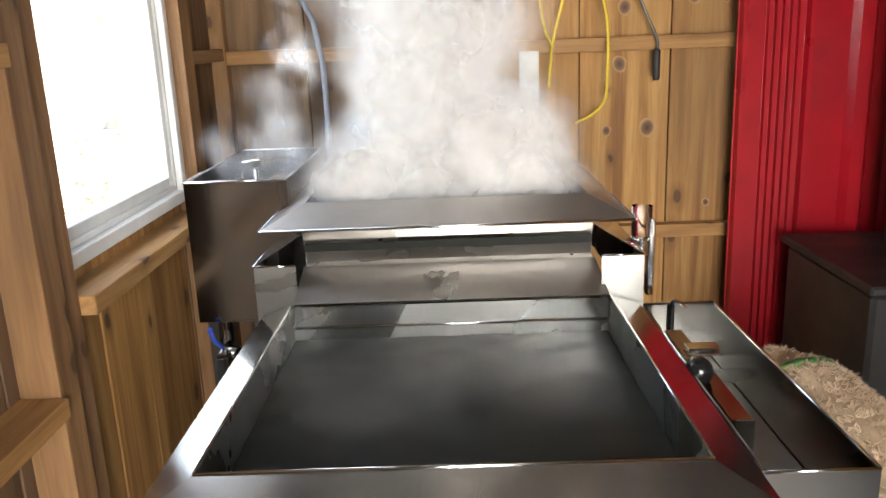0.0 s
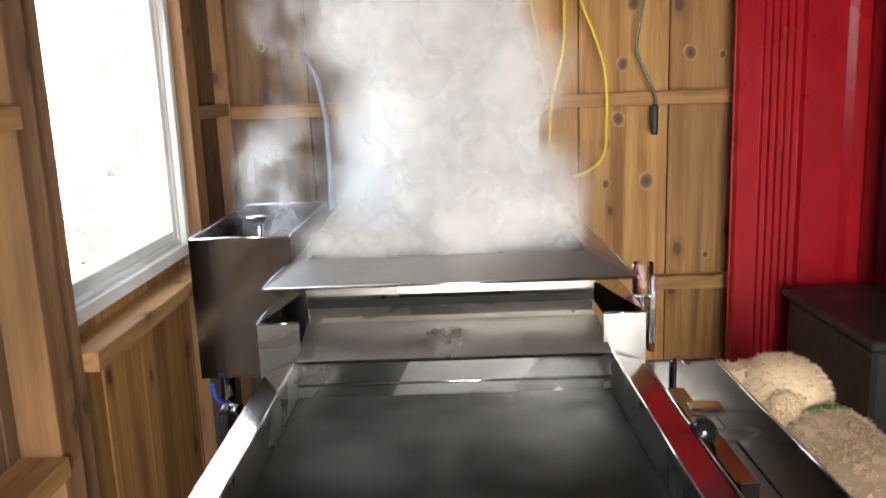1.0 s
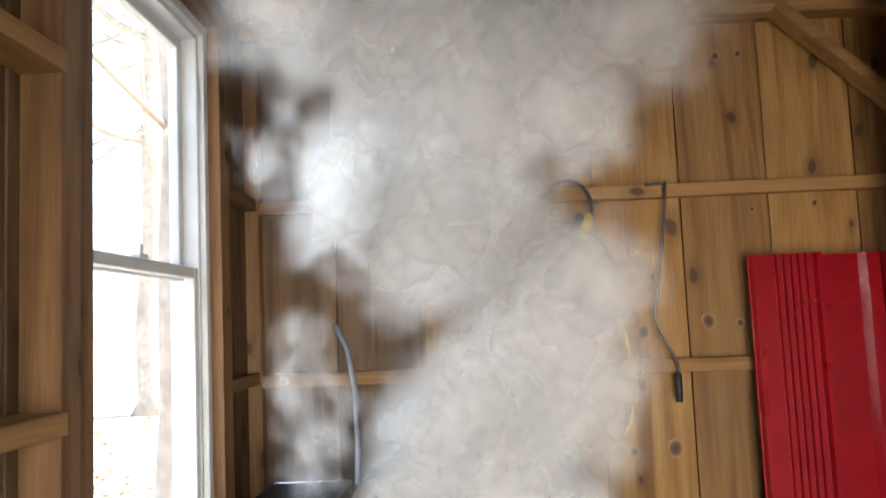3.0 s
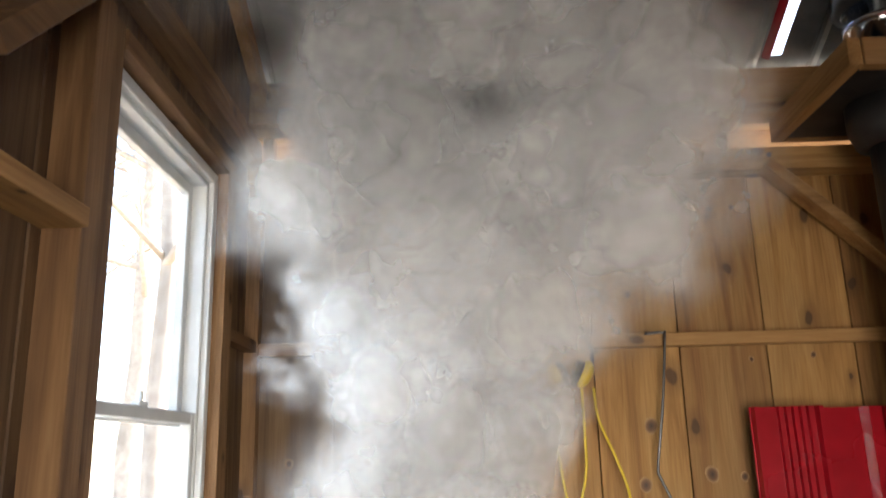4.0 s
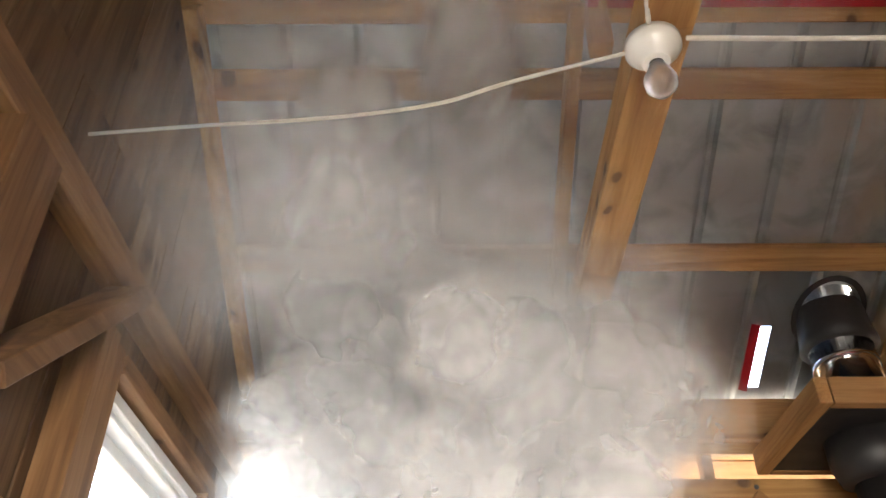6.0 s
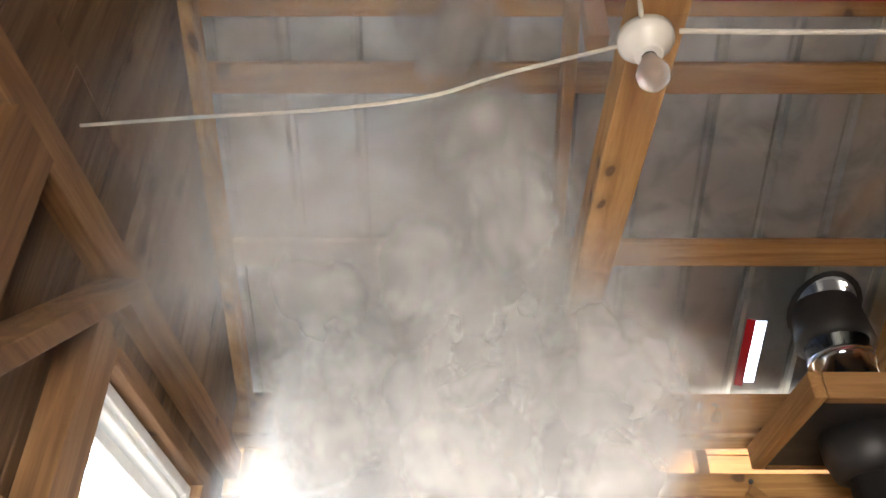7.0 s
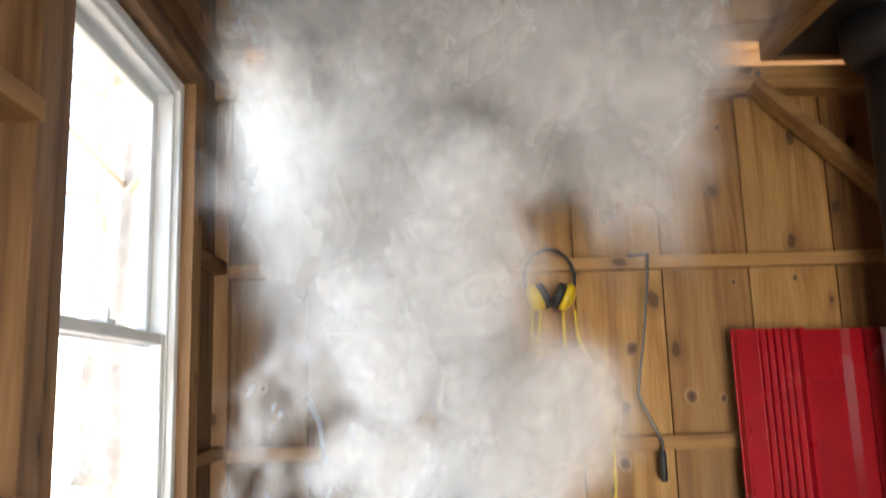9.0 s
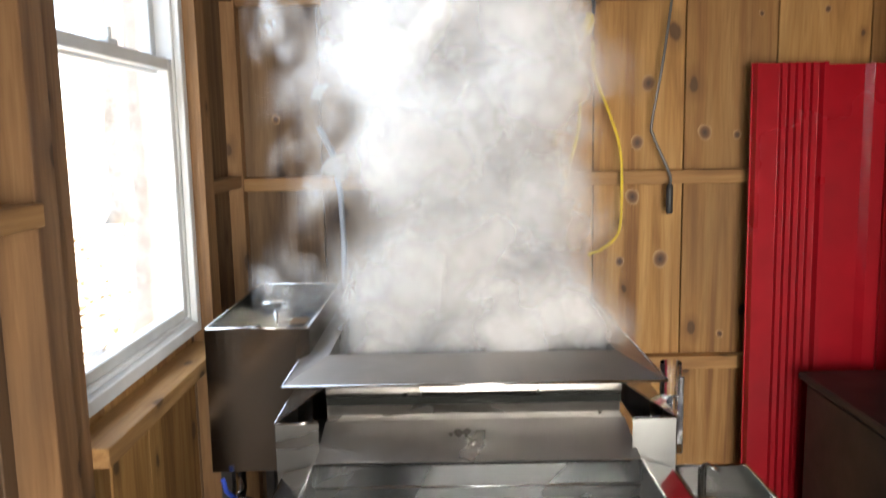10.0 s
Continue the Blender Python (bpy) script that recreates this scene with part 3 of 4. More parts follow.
def epart(name, bm, mat, parent=None, label=""):
    """A part of the evaporator, given in room coordinates."""
    ob = part(name, bm, mat, parent or evaporator, label)
    if parent is None:
        ob.matrix_parent_inverse = EV
    return ob


bm = bmesh.new()
box(bm, (-0.33, 0.98, 0.16), (0.33, 2.86, 0.83), 0.006)
epart("arch", bm, arch_steel, label="dark steel firebox under the pans")
for x in (-0.28, 0.28):
    for y in (1.08, 2.7):
        bm = bmesh.new()
        box(bm, (x - 0.025, y - 0.025, 0), (x + 0.025, y + 0.025, 0.17), 0.003)
        epart("leg", bm, arch_steel)


def rim(bm, inner, outer, zi, zo, thick=0.0015):
    """A flared rim between two rectangles (x0, y0, x1, y1)."""
    def loop(r, z):
        return [(r[0], r[1], z), (r[2], r[1], z), (r[2], r[3], z), (r[0], r[3], z), (r[0], r[1], z)]
    sheet(bm, [loop(inner, zi), loop(outer, zo)], thick)


def pan_walls(bm, r, z0, z1, t=0.002):
    """Four upright walls of sheet metal, joined at the corners."""
    x0, y0, x1, y1 = r
    rings = [[bm.verts.new((x, y, z)) for x, y in ((x0 - o, y0 - o), (x1 + o, y0 - o), (x1 + o, y1 + o), (x0 - o, y1 + o))] for o, z in ((0, z0), (0, z1), (t, z1), (t, z0))]
    for a, b in zip(rings, rings[1:] + rings[:1]):
        for k in range(4):
            bm.faces.new((a[k], a[(k + 1) % 4], b[(k + 1) % 4], b[k]))


FRONT = (-0.295, 1.005, 0.298, 1.60)
bm = bmesh.new()
pan_walls(bm, FRONT, 0.80, 0.95)
front_pan = epart("front_pan", bm, pan_steel, label="square syrup pan of dark liquid")
bm = bmesh.new()
box(bm, (-0.297, 1.003, 0.795), (0.30, 1.602, 0.80))
epart("pan_bottom", bm, stainless, front_pan)
bm = bmesh.new()
rim(bm, FRONT, (-0.352, 0.935, 0.355, 1.606), 0.951, 0.932)
epart("pan_rim", bm, stainless_y, front_pan)
bm = bmesh.new()
tube(bm, [(-0.297, 1.003, 0.951), (0.30, 1.003, 0.951)], 0.0022, 6)
tube(bm, [(-0.297, 1.003, 0.951), (-0.297, 1.60, 0.951)], 0.0022, 6)
tube(bm, [(0.30, 1.003, 0.951), (0.30, 1.60, 0.951)], 0.0022, 6)
epart("rolled_edge", bm, bright_steel, front_pan)
bm = bmesh.new()
n = 28
sheet(bm, [[(-0.294 + 0.591 * i / n, 1.006 + 0.593 * j / n, 0.881 + 0.002 * noise.noise((i * 0.55, j * 0.55, 0.3))) for i in range(n + 1)] for j in range(n + 1)])
for f in bm.faces:
    f.smooth = True
epart("sap", bm, sap, front_pan, "dark boiling sap with thin steam")
bm = bmesh.new()
box(bm, (-0.294, 1.075, 0.80), (0.297, 1.078, 0.889), 0.0008)
epart("partition", bm, stainless, front_pan)
bm = bmesh.new()
tube(bm, [(-0.293, 1.6, 0.905), (0.296, 1.6, 0.905)], 0.003, 6)
epart("weld_bead", bm, bright_steel, front_pan)

bm = bmesh.new()
sheet(bm, [[(x, y, z) for x, y in ((-0.287, 1.62), (-0.366, 1.62), (-0.366, 2.84), (0.366, 2.84), (0.366, 1.62), (0.287, 1.62))] for z in (0.90, 1.021)], 0.002)
flue_pan = epart("flue_pan", bm, pan_steel, label="deep stainless flue pan")
for sgn in (-1, 1):
    bm = bmesh.new()
    sheet(bm, [[(sgn * 0.287, 1.70, 1.062), (sgn * 0.287, 2.76, 1.062)], [(sgn * 0.366, 1.62, 1.022), (sgn * 0.366, 2.84, 1.022)]], 0.0015)
    epart("flue_flange", bm, stainless_y, flue_pan)
    bm = bmesh.new()
    tube(bm, [(sgn * 0.288, 1.62, 1.022), (sgn * 0.366, 1.62, 1.022), (sgn * 0.366, 2.84, 1.022)], 0.0022, 6)
    epart("flange_edge", bm, bright_steel, flue_pan)
bm = bmesh.new()
sheet(bm, [[(-0.292, 1.600, 0.952), (0.298, 1.600, 0.952)], [(-0.283, 1.682, 1.001), (0.285, 1.682, 1.001)]], 0.0015)
epart("apron", bm, stainless, flue_pan)
bm = bmesh.new()
pan_walls(bm, (-0.283, 1.722, 0.283, 2.78), 0.99, 1.11)
epart("neck", bm, stainless, flue_pan)
bm = bmesh.new()
box(bm, (-0.282, 1.684, 1.076), (0.282, 1.687, 1.1), 0.0008)
epart("neck_band", bm, stainless, flue_pan)
bm = bmesh.new()
sheet(bm, [[(-0.282, 1.685, 1.076), (0.282, 1.685, 1.076)], [(-0.282, 1.719, 1.002), (0.282, 1.719, 1.002)]], 0.0015)
epart("neck_recess", bm, stainless, flue_pan)
bm = bmesh.new()
box(bm, (-0.283, 1.681, 0.998), (0.283, 1.722, 1.0015))
epart("apron_ledge", bm, stainless, flue_pan)
bm = bmesh.new()
rim(bm, (-0.278, 1.722, 0.275, 2.78), (-0.355, 1.645, 0.355, 2.86), 1.122, 1.084)
top_rim = epart("top_rim", bm, stainless, flue_pan, "flared stainless rim")
bm = bmesh.new()
tube(bm, [(-0.355, 1.645, 1.083), (0.355, 1.645, 1.083)], 0.003, 6)
tube(bm, [(-0.355, 1.645, 1.083), (-0.355, 2.86, 1.083)], 0.003, 6)
tube(bm, [(0.355, 1.645, 1.083), (0.355, 2.86, 1.083)], 0.003, 6)
epart("rolled_edge", bm, bright_steel, flue_pan)
bm = bmesh.new()
box(bm, (-0.28, 1.69, 1.03), (0.28, 2.778, 1.045))
epart("boiling_water", bm, sap, flue_pan)

# sight tube beside the flue pan
bm = bmesh.new()
tube(bm, [(0.392, 1.755, 0.985), (0.392, 1.755, 1.085)], 0.021, 20, cap=False)
sight = epart("sight_tube", bm, glass, label="short clear glass sight tube")
bm = bmesh.new()
box(bm, (0.402, 1.74, 0.90), (0.416, 1.765, 1.06), 0.002)
tube(bm, [(0.388, 1.745, 0.90), (0.388, 1.745, 1.02)], 0.006, 8)
tube(bm, [(0.372, 1.745, 1.018), (0.404, 1.745, 1.018)], 0.005, 8)
epart("tube_bracket", bm, bright_steel)

# float box on the side, open at the top
bm = bmesh.new()
pan_walls(bm, (0.382, 1.055, 0.520, 1.685), 0.76, 0.90)
float_box = epart("float_box", bm, stainless_y, label="open stainless float box")
bm = bmesh.new()
box(bm, (0.380, 1.053, 0.755), (0.522, 1.687, 0.76))
epart("box_bottom", bm, stainless_y, float_box)
bm = bmesh.new()
for a, b in (((0.381, 1.054, 0.9), (0.521, 1.054, 0.9)), ((0.521, 1.054, 0.9), (0.521, 1.686, 0.9)), ((0.381, 1.686, 0.9), (0.521, 1.686, 0.9)), ((0.381, 1.054, 0.9), (0.381, 1.686, 0.9))):
    tube(bm, [a, b], 0.0028, 6)
epart("rolled_edge", bm, bright_steel, float_box)
bm = bmesh.new()
box(bm, (0.384, 1.058, 0.785), (0.518, 1.682, 0.788))
epart("inner_floor", bm, pan_steel, float_box)
bm = bmesh.new()
sheet(bm, [[(0.398, 1.58, 0.86), (0.398, 1.22, 0.86)], [(0.398, 1.58, 0.885), (0.398, 1.22, 0.885)], [(0.428, 1.58, 0.885), (0.428, 1.22, 0.885)], [(0.428, 1.58, 0.82), (0.428, 1.22, 0.82)]], 0.0015)
epart("float_arm", bm, tank_steel, float_box)
bm = bmesh.new()
box(bm, (0.402, 1.214, 0.80), (0.430, 1.2165, 0.887), 0.001)
epart("arm_end", bm, bright_steel, float_box)
bm = bmesh.new()
ball(bm, (0.392, 1.355, 0.902), 0.0225)
epart("black_knob", bm, gloss_black, float_box, "glossy black ball knob")
bm = bmesh.new()
tube(bm, [(0.425, 1.445, 0.80), (0.425, 1.445, 0.905)], 0.004, 8)
epart("valve_rod", bm, bright_steel, float_box)
bm = bmesh.new()
tube(bm, [(0.437, 1.672, 0.80), (0.437, 1.672, 0.91), (0.437, 1.66, 0.915), (0.46, 1.655, 0.90)], 0.004, 8)
epart("hook_rod", bm, bright_steel, float_box)
for z in (0.893, 0.903):
    bm = bmesh.new()
    box(bm, (0.398, 1.43, z), (0.452, 1.46, z + 0.005), 0.001)
    epart("clip_plate", bm, bright_steel, float_box)

# head tank on the window side
tank = thing("head_tank", "tall open stainless preheater tank with a ball valve", "tank", (-0.44, 2.08, 0))
TK = Matrix.Translation((0.44, -2.08, 0))


def tpart(name, bm, mat, label=""):
    ob = part(name, bm, mat, tank, label)
    ob.matrix_parent_inverse = TK
    return ob


TR = (-0.548, 1.83, -0.335, 2.33)
bm = bmesh.new()
pan_walls(bm, TR, 0.846, 1.15)
tpart("tank_body", bm, tank_steel)
bm = bmesh.new()
box(bm, (-0.55, 1.828, 0.842), (-0.333, 2.332, 0.8455))
tpart("tank_bottom", bm, tank_steel)
bm = bmesh.new()
ring = [(TR[0], TR[1], 1.151), (TR[2], TR[1], 1.151), (TR[2], TR[3], 1.151), (TR[0], TR[3], 1.151), (TR[0], TR[1], 1.151)]
for a, b in zip(ring, ring[1:]):
    tube(bm, [a, b], 0.0028, 6)
tpart("rolled_edge", bm, bright_steel)
bm = bmesh.new()
box(bm, (TR[0] + 0.002, TR[1] + 0.002, 1.055), (TR[2] - 0.002, TR[3] - 0.002, 1.058))
tpart("inner_tray", bm, pan_steel)
bm = bmesh.new()
tube(bm, [(-0.44, 2.02, 1.02), (-0.44, 2.02, 1.165)], 0.006, 10)
tube(bm, [(-0.47, 2.02, 1.163), (-0.42, 2.02, 1.163)], 0.005, 8)
box(bm, (-0.452, 2.008, 1.15), (-0.428, 2.032, 1.17), 0.002)
tpart("float_rod", bm, bright_steel)
bm = bmesh.new()
box(bm, (-0.40, 1.93, 1.10), (-0.36, 2.0, 1.135), 0.003)
tpart("float_bracket", bm, bright_steel)
bm = bmesh.new()
tube(bm, [(-0.50, 1.86, 0.846), (-0.50, 1.86, 0.79), (-0.50, 1.84, 0.775), (-0.50, 1.79, 0.772)], 0.012, 12)
tube(bm, [(-0.50, 1.83, 0.775), (-0.47, 1.82, 0.772)], 0.014, 12)
tpart("ball_valve", bm, bright_steel)
bm = bmesh.new()
tube(bm, [(-0.50, 1.81, 0.79), (-0.515, 1.80, 0.81), (-0.52, 1.795, 0.84)], 0.005, 8)
tpart("valve_handle", bm, blue_grip, "blue valve handle")
bm = bmesh.new()
tube(bm, [(-0.5, 1.79, 0.772), (-0.49, 1.76, 0.60), (-0.40, 1.78, 0.5), (-0.31, 1.8, 0.5)], 0.011, 10)
tpart("drain_hose", bm, rubber)
for y in (1.88, 2.28):
    bm = bmesh.new()
    box(bm, (-0.545, y - 0.015, 0.0), (-0.52, y + 0.015, 0.843), 0.002)
    tpart("leg", bm, arch_steel)
    bm = bmesh.new()
    box(bm, (-0.37, y - 0.015, 0.0), (-0.345, y + 0.015, 0.843), 0.002)
    tpart("leg", bm, arch_steel)

bm = bmesh.new()
tube(bm, [(-0.45, 2.82, 1.57), (-0.405, 2.78, 1.49), (-0.375, 2.72, 1.36), (-0.36, 2.64, 1.2), (-0.35, 2.55, 1.1)], 0.009, 10)
tagged(part("feed_hose", bm, hose_grey), "grey sap feed hose on the wall", "hose")

# ---- stove, flue and heat shield ----
stove = thing("wood_stove", "matt black cast wood stove on short legs", "stove", (1.4, 2.45, 0))
ST = Matrix.Translation((-1.4, -2.45, 0))


def spart(name, bm, mat=None, label=""):
    ob = part(name, bm, mat or stove_black, stove, label)
    ob.matrix_parent_inverse = ST
    return ob


bm = bmesh.new()
box(bm, (1.095, 2.16, 0.12), (1.74, 2.70, 0.735), 0.012)
spart("firebox", bm)
bm = bmesh.new()
box(bm, (1.078, 2.14, 0.738), (1.757, 2.72, 0.764), 0.006)
spart("top_plate", bm)
bm = bmesh.new()
box(bm, (1.19, 2.135, 0.26), (1.65, 2.158, 0.66), 0.01)
door = spart("door", bm)
bm = bmesh.new()
box(bm, (1.27, 2.126, 0.34), (1.57, 2.134, 0.60), 0.004)
spart("door_glass", bm, gloss_black)
bm = bmesh.new()
tube(bm, [(1.215, 2.13, 0.45), (1.215, 2.09, 0.45), (1.215, 2.085, 0.54)], 0.008, 8)
spart("door_handle", bm, dark_steel)
for x in (1.13, 1.70):
    for y in (2.2, 2.66):
        bm = bmesh.new()
        box(bm, (x - 0.025, y - 0.025, 0), (x + 0.025, y + 0.025, 0.122), 0.004)
        spart("leg", bm)

PX, PY = 1.425, 2.56
flue = thing("stove_pipe", "black stove pipe rising to a stainless chimney", "chimney pipe", (PX, PY, 0.764))
FL = Matrix.Translation((-PX, -PY, -0.764))


def fpart(name, bm, mat, label=""):
    ob = part(name, bm, mat, flue, label)
    ob.matrix_parent_inverse = FL
    return ob


bm = bmesh.new()
tube(bm, [(PX, PY, 0.766), (PX, PY, 1.6), (PX, PY, 1.602), (PX, PY, 2.56)], [0.084, 0.084, 0.088, 0.088], 28)
fpart("lower_pipe", bm, stove_black)
bm = bmesh.new()
tube(bm, [(PX, PY, 2.55), (PX, PY, 2.56), (PX, PY, 2.62), (PX, PY, 2.70)], [0.09, 0.125, 0.145, 0.145], 28)
fpart("collar", bm, stove_black)
bm = bmesh.new()
tube(bm, [(PX, PY, 2.80), (PX, PY, 2.95), (PX, PY, 2.952), (PX, PY, 2.985), (PX, PY, 2.987), (PX, PY, 4.4)], [0.108, 0.108, 0.113, 0.113, 0.108, 0.108], 32)
fpart("chimney", bm, bright_steel, "shiny stainless chimney")
bm = bmesh.new()
a = [(PX + 0.135 * math.cos(k * math.tau / 24), PY + 0.145 * math.sin(k * math.tau / 24)) for k in range(25)]
sheet(bm, [[(x, y, roof_z(y) - 0.005) for x, y in a], [(PX + (x - PX) * 0.86, PY + (y - PY) * 0.86, roof_z(y) - 0.015) for x, y in a]], 0.002)
fpart("roof_boot", bm, stove_black)
bm = bmesh.new()
tube(bm, [(PX, PY, 3.035), (PX, PY, 3.04), (PX, PY, 3.09), (PX, PY, 3.20)], [0.110, 0.135, 0.128, 0.116], 28, cap=False)
fpart("storm_collar", bm, stove_black, "dark collar under the roof")

support = thing("chimney_support", "pine frame holding a black chimney support plate", "frame", (1.5, 2.58, 2.70))
SU = Matrix.Translation((-1.5, -2.58, -2.70))
for a, b, m in (((1.175, 2.89, 2.745), (1.175, 2.275, 2.745), lumber_y), ((1.83, 2.89, 2.745), (1.83, 2.275, 2.745), lumber_y),
                ((1.199, 2.295, 2.745), (1.806, 2.295, 2.745), lumber_x), ((1.199, 2.87, 2.745), (1.806, 2.87, 2.745), lumber_x)):
    timber("rail", a, b, 0.042, 0.09, m, support).matrix_parent_inverse = SU
bm = bmesh.new()
box(bm, (1.197, 2.317, 2.702), (1.808, 2.848, 2.712), 0.001)
part("plate", bm, stove_black, support).matrix_parent_inverse = SU


def red_sheet(x0, x1, y, top, lean, label, steps):
    """A ribbed steel sheet standing against the wall; steps are (distance, height) of its profile."""
    ob = thing("steel_sheet", label, "metal sheet", ((x0 + x1) / 2, y, 0), "red sheets behind the stove")
    bm = bmesh.new()
    prof = [(x0 + d * (x1 - x0), -h) for d, h in steps]
    sheet(bm, [[(px, y - lean + h, 0.0) for px, h in prof], [(px, y + h, top) for px, h in prof]], 0.0012)
    p = part("ribbed_panel", bm, red_paint, ob)
    p.matrix_parent_inverse = Matrix.Translation((-(x0 + x1) / 2, -y, 0))
    return ob


def profile(major, minor):
    pts = [(0.0, 0.0)]
    for c in major:
        pts += [(c - 0.05, 0.0), (c - 0.025, 0.024), (c + 0.025, 0.024), (c + 0.05, 0.0)]
    for c in minor:
        pts += [(c - 0.025, 0.0), (c - 0.012, 0.014), (c + 0.012, 0.014), (c + 0.025, 0.0)]
    return sorted(pts) + [(1.0, 0.0)]


red_sheet(0.948, 1.195, 2.862, 1.748, 0.03, "narrow ribbed red painted steel sheet leaning on the wall", profile((0.075, 0.94), (0.40, 0.50, 0.60, 0.70, 0.80)))
red_sheet(1.195, 2.05, 2.878, 1.742, 0.02, "wide ribbed red painted steel sheet behind the stove", profile((0.2, 0.48, 0.76, 0.96), (0.34, 0.62)))

# ---- things on the wall and overhead ----
muffs = thing("ear_muffs", "yellow ear muffs hanging on a hook", "ear muffs", (0.36, 2.90, 1.88))
MU = Matrix.Translation((-0.36, -2.90, -1.88))
for cx, tilt in ((0.309, 0.45), (0.412, -0.45)):
    bm = bmesh.new()
    vs = ball(bm, (0, 0, 0), 0.05, 3, (0.55, 0.85, 1.0))
    p = part("ear_cup", bm, yellow, muffs)
    p.matrix_parent_inverse = MU
    p.matrix_basis = Matrix.Translation((cx, 2.89, 1.875)) @ Matrix.Rotation(-tilt, 4, "Y")
    bm = bmesh.new()
    tube(bm, [(-0.012, 0, 0), (0.012, 0, 0)], 0.045, 20)
    q = part("cushion", bm, rubber, muffs)
    q.matrix_parent_inverse = MU
    q.matrix_basis = Matrix.Translation((cx + (0.026 if tilt > 0 else -0.026), 2.89, 1.88)) @ Matrix.Rotation(-tilt, 4, "Y")
bm = bmesh.new()
tube(bm, [(0.36 + 0.085 * math.cos(a), 2.90, 1.94 + 0.10 * math.sin(a)) for a in np.linspace(-0.6, math.pi + 0.6, 22)], 0.006, 8)
part("headband", bm, rubber, muffs).matrix_parent_inverse = MU


def strap(points, r, mat, label, category):
    bm = bmesh.new()
    tube(bm, points, r, 8)
    return tagged(part("cord" if category == "cord" else "rod", bm, mat), label, category)


def smooth(points, n=8):
    """Catmull-Rom through the points."""
    p = [Vector(q) for q in points]
    p = [p[0] * 2 - p[1]] + p + [p[-1] * 2 - p[-2]]
    out = []
    for i in range(1, len(p) - 2):
        for k in range(n):
            u = k / n
            out.append(0.5 * (2 * p[i] + (p[i + 1] - p[i - 1]) * u + (2 * p[i - 1] - 5 * p[i] + 4 * p[i + 1] - p[i + 2]) * u * u + (3 * p[i] - p[i - 1] - 3 * p[i + 1] + p[i + 2]) * u ** 3))
    return out + [p[-2]]


yc = "yellow extension cord hanging from the wall hook"
strap(smooth([(0.44, 2.90, 1.83), (0.45, 2.89, 1.72), (0.50, 2.89, 1.59), (0.535, 2.89, 1.47), (0.54, 2.89, 1.30), (0.53, 2.89, 1.20), (0.48, 2.89, 1.15), (0.43, 2.89, 1.13)]), 0.005, yellow, yc, "cord")
strap(smooth([(0.40, 2.90, 1.83), (0.40, 2.895, 1.68), (0.395, 2.89, 1.55), (0.36, 2.89, 1.40), (0.345, 2.89, 1.25)]), 0.005, yellow, yc, "cord")
strap(smooth([(0.30, 2.90, 1.85), (0.29, 2.895, 1.74), (0.305, 2.89, 1.62), (0.33, 2.89, 1.45), (0.36, 2.89, 1.38)]), 0.005, yellow, yc, "cord")
strap(smooth([(0.325, 2.90, 1.85), (0.31, 2.895, 1.72)]), 0.005, yellow, yc, "cord")
poker = thing("fire_poker", "bent steel poker with a black grip, hung on the wall", "poker", (0.68, 2.9, 1.26))
PK = Matrix.Translation((-0.68, -2.9, -1.26))
bm = bmesh.new()
tube(bm, smooth([(0.635, 2.91, 2.012), (0.695, 2.905, 2.013), (0.700, 2.90, 1.99), (0.672, 2.90, 1.76), (0.640, 2.90, 1.57), (0.646, 2.90, 1.52), (0.70, 2.90, 1.40), (0.706, 2.90, 1.36)], 6), 0.005, 8)
part("shaft", bm, dark_steel, poker).matrix_parent_inverse = PK
bm = bmesh.new()
tube(bm, [(0.706, 2.90, 1.362), (0.703, 2.90, 1.355), (0.703, 2.90, 1.27), (0.703, 2.90, 1.262)], [0.008, 0.012, 0.012, 0.009], 12)
part("grip", bm, rubber, poker, "black rubber grip").matrix_parent_inverse = PK
bm = bmesh.new()
box(bm, (0.25, 2.915, 1.17), (0.315, 2.918, 1.37), 0.0005)
tagged(part("paper_note", bm, paper), "pale paper note pinned to a girt", "paper")

lamp = thing("lamp_holder", "white porcelain lamp holder with a clear bulb, unlit", "lamp", (0.384, 0.962, 2.78))
LM = Matrix.Translation((-0.384, -0.962, -2.78))
bm = bmesh.new()
tube(bm, [(0.384, 0.962, 2.78), (0.384, 0.962, 2.765), (0.384, 0.962, 2.755), (0.384, 0.962, 2.735), (0.384, 0.962, 2.728)], [0.05, 0.05, 0.042, 0.026, 0.024], 28)
part("base", bm, porcelain, lamp).matrix_parent_inverse = LM
bm = bmesh.new()
tube(bm, [(0.384, 0.962, 2.735), (0.384, 0.962, 2.722)], 0.013, 16)
part("screw_cap", bm, dark_steel, lamp).matrix_parent_inverse = LM
bm = bmesh.new()
tube(bm, [(0.384, 0.962, z) for z in (2.724, 2.712, 2.70, 2.686, 2.67, 2.656, 2.65)], [0.013, 0.017, 0.024, 0.029, 0.027, 0.016, 0.004], 20)
part("bulb", bm, bulb_glass, lamp).matrix_parent_inverse = LM
wc = "slack white lamp cable under the roof"
strap(smooth([(-0.69, 1.17, 2.765), (-0.45, 1.13, 2.748), (-0.2, 1.09, 2.728), (0.0, 1.05, 2.722), (0.14, 1.01, 2.738), (0.372, 0.965, 2.772)]), 0.0035, cord_white, wc, "cord")
strap(smooth([(0.44, 0.945, 2.775), (0.75, 0.93, 2.755), (1.2, 0.92, 2.76), (1.62, 0.92, 2.78)]), 0.0045, cord_white, wc, "cord")
strap(smooth([(0.37, 0.925, 2.775), (0.345, 0.80, 2.80), (0.35, 0.6, 2.82)]), 0.0045, cord_white, wc, "cord")


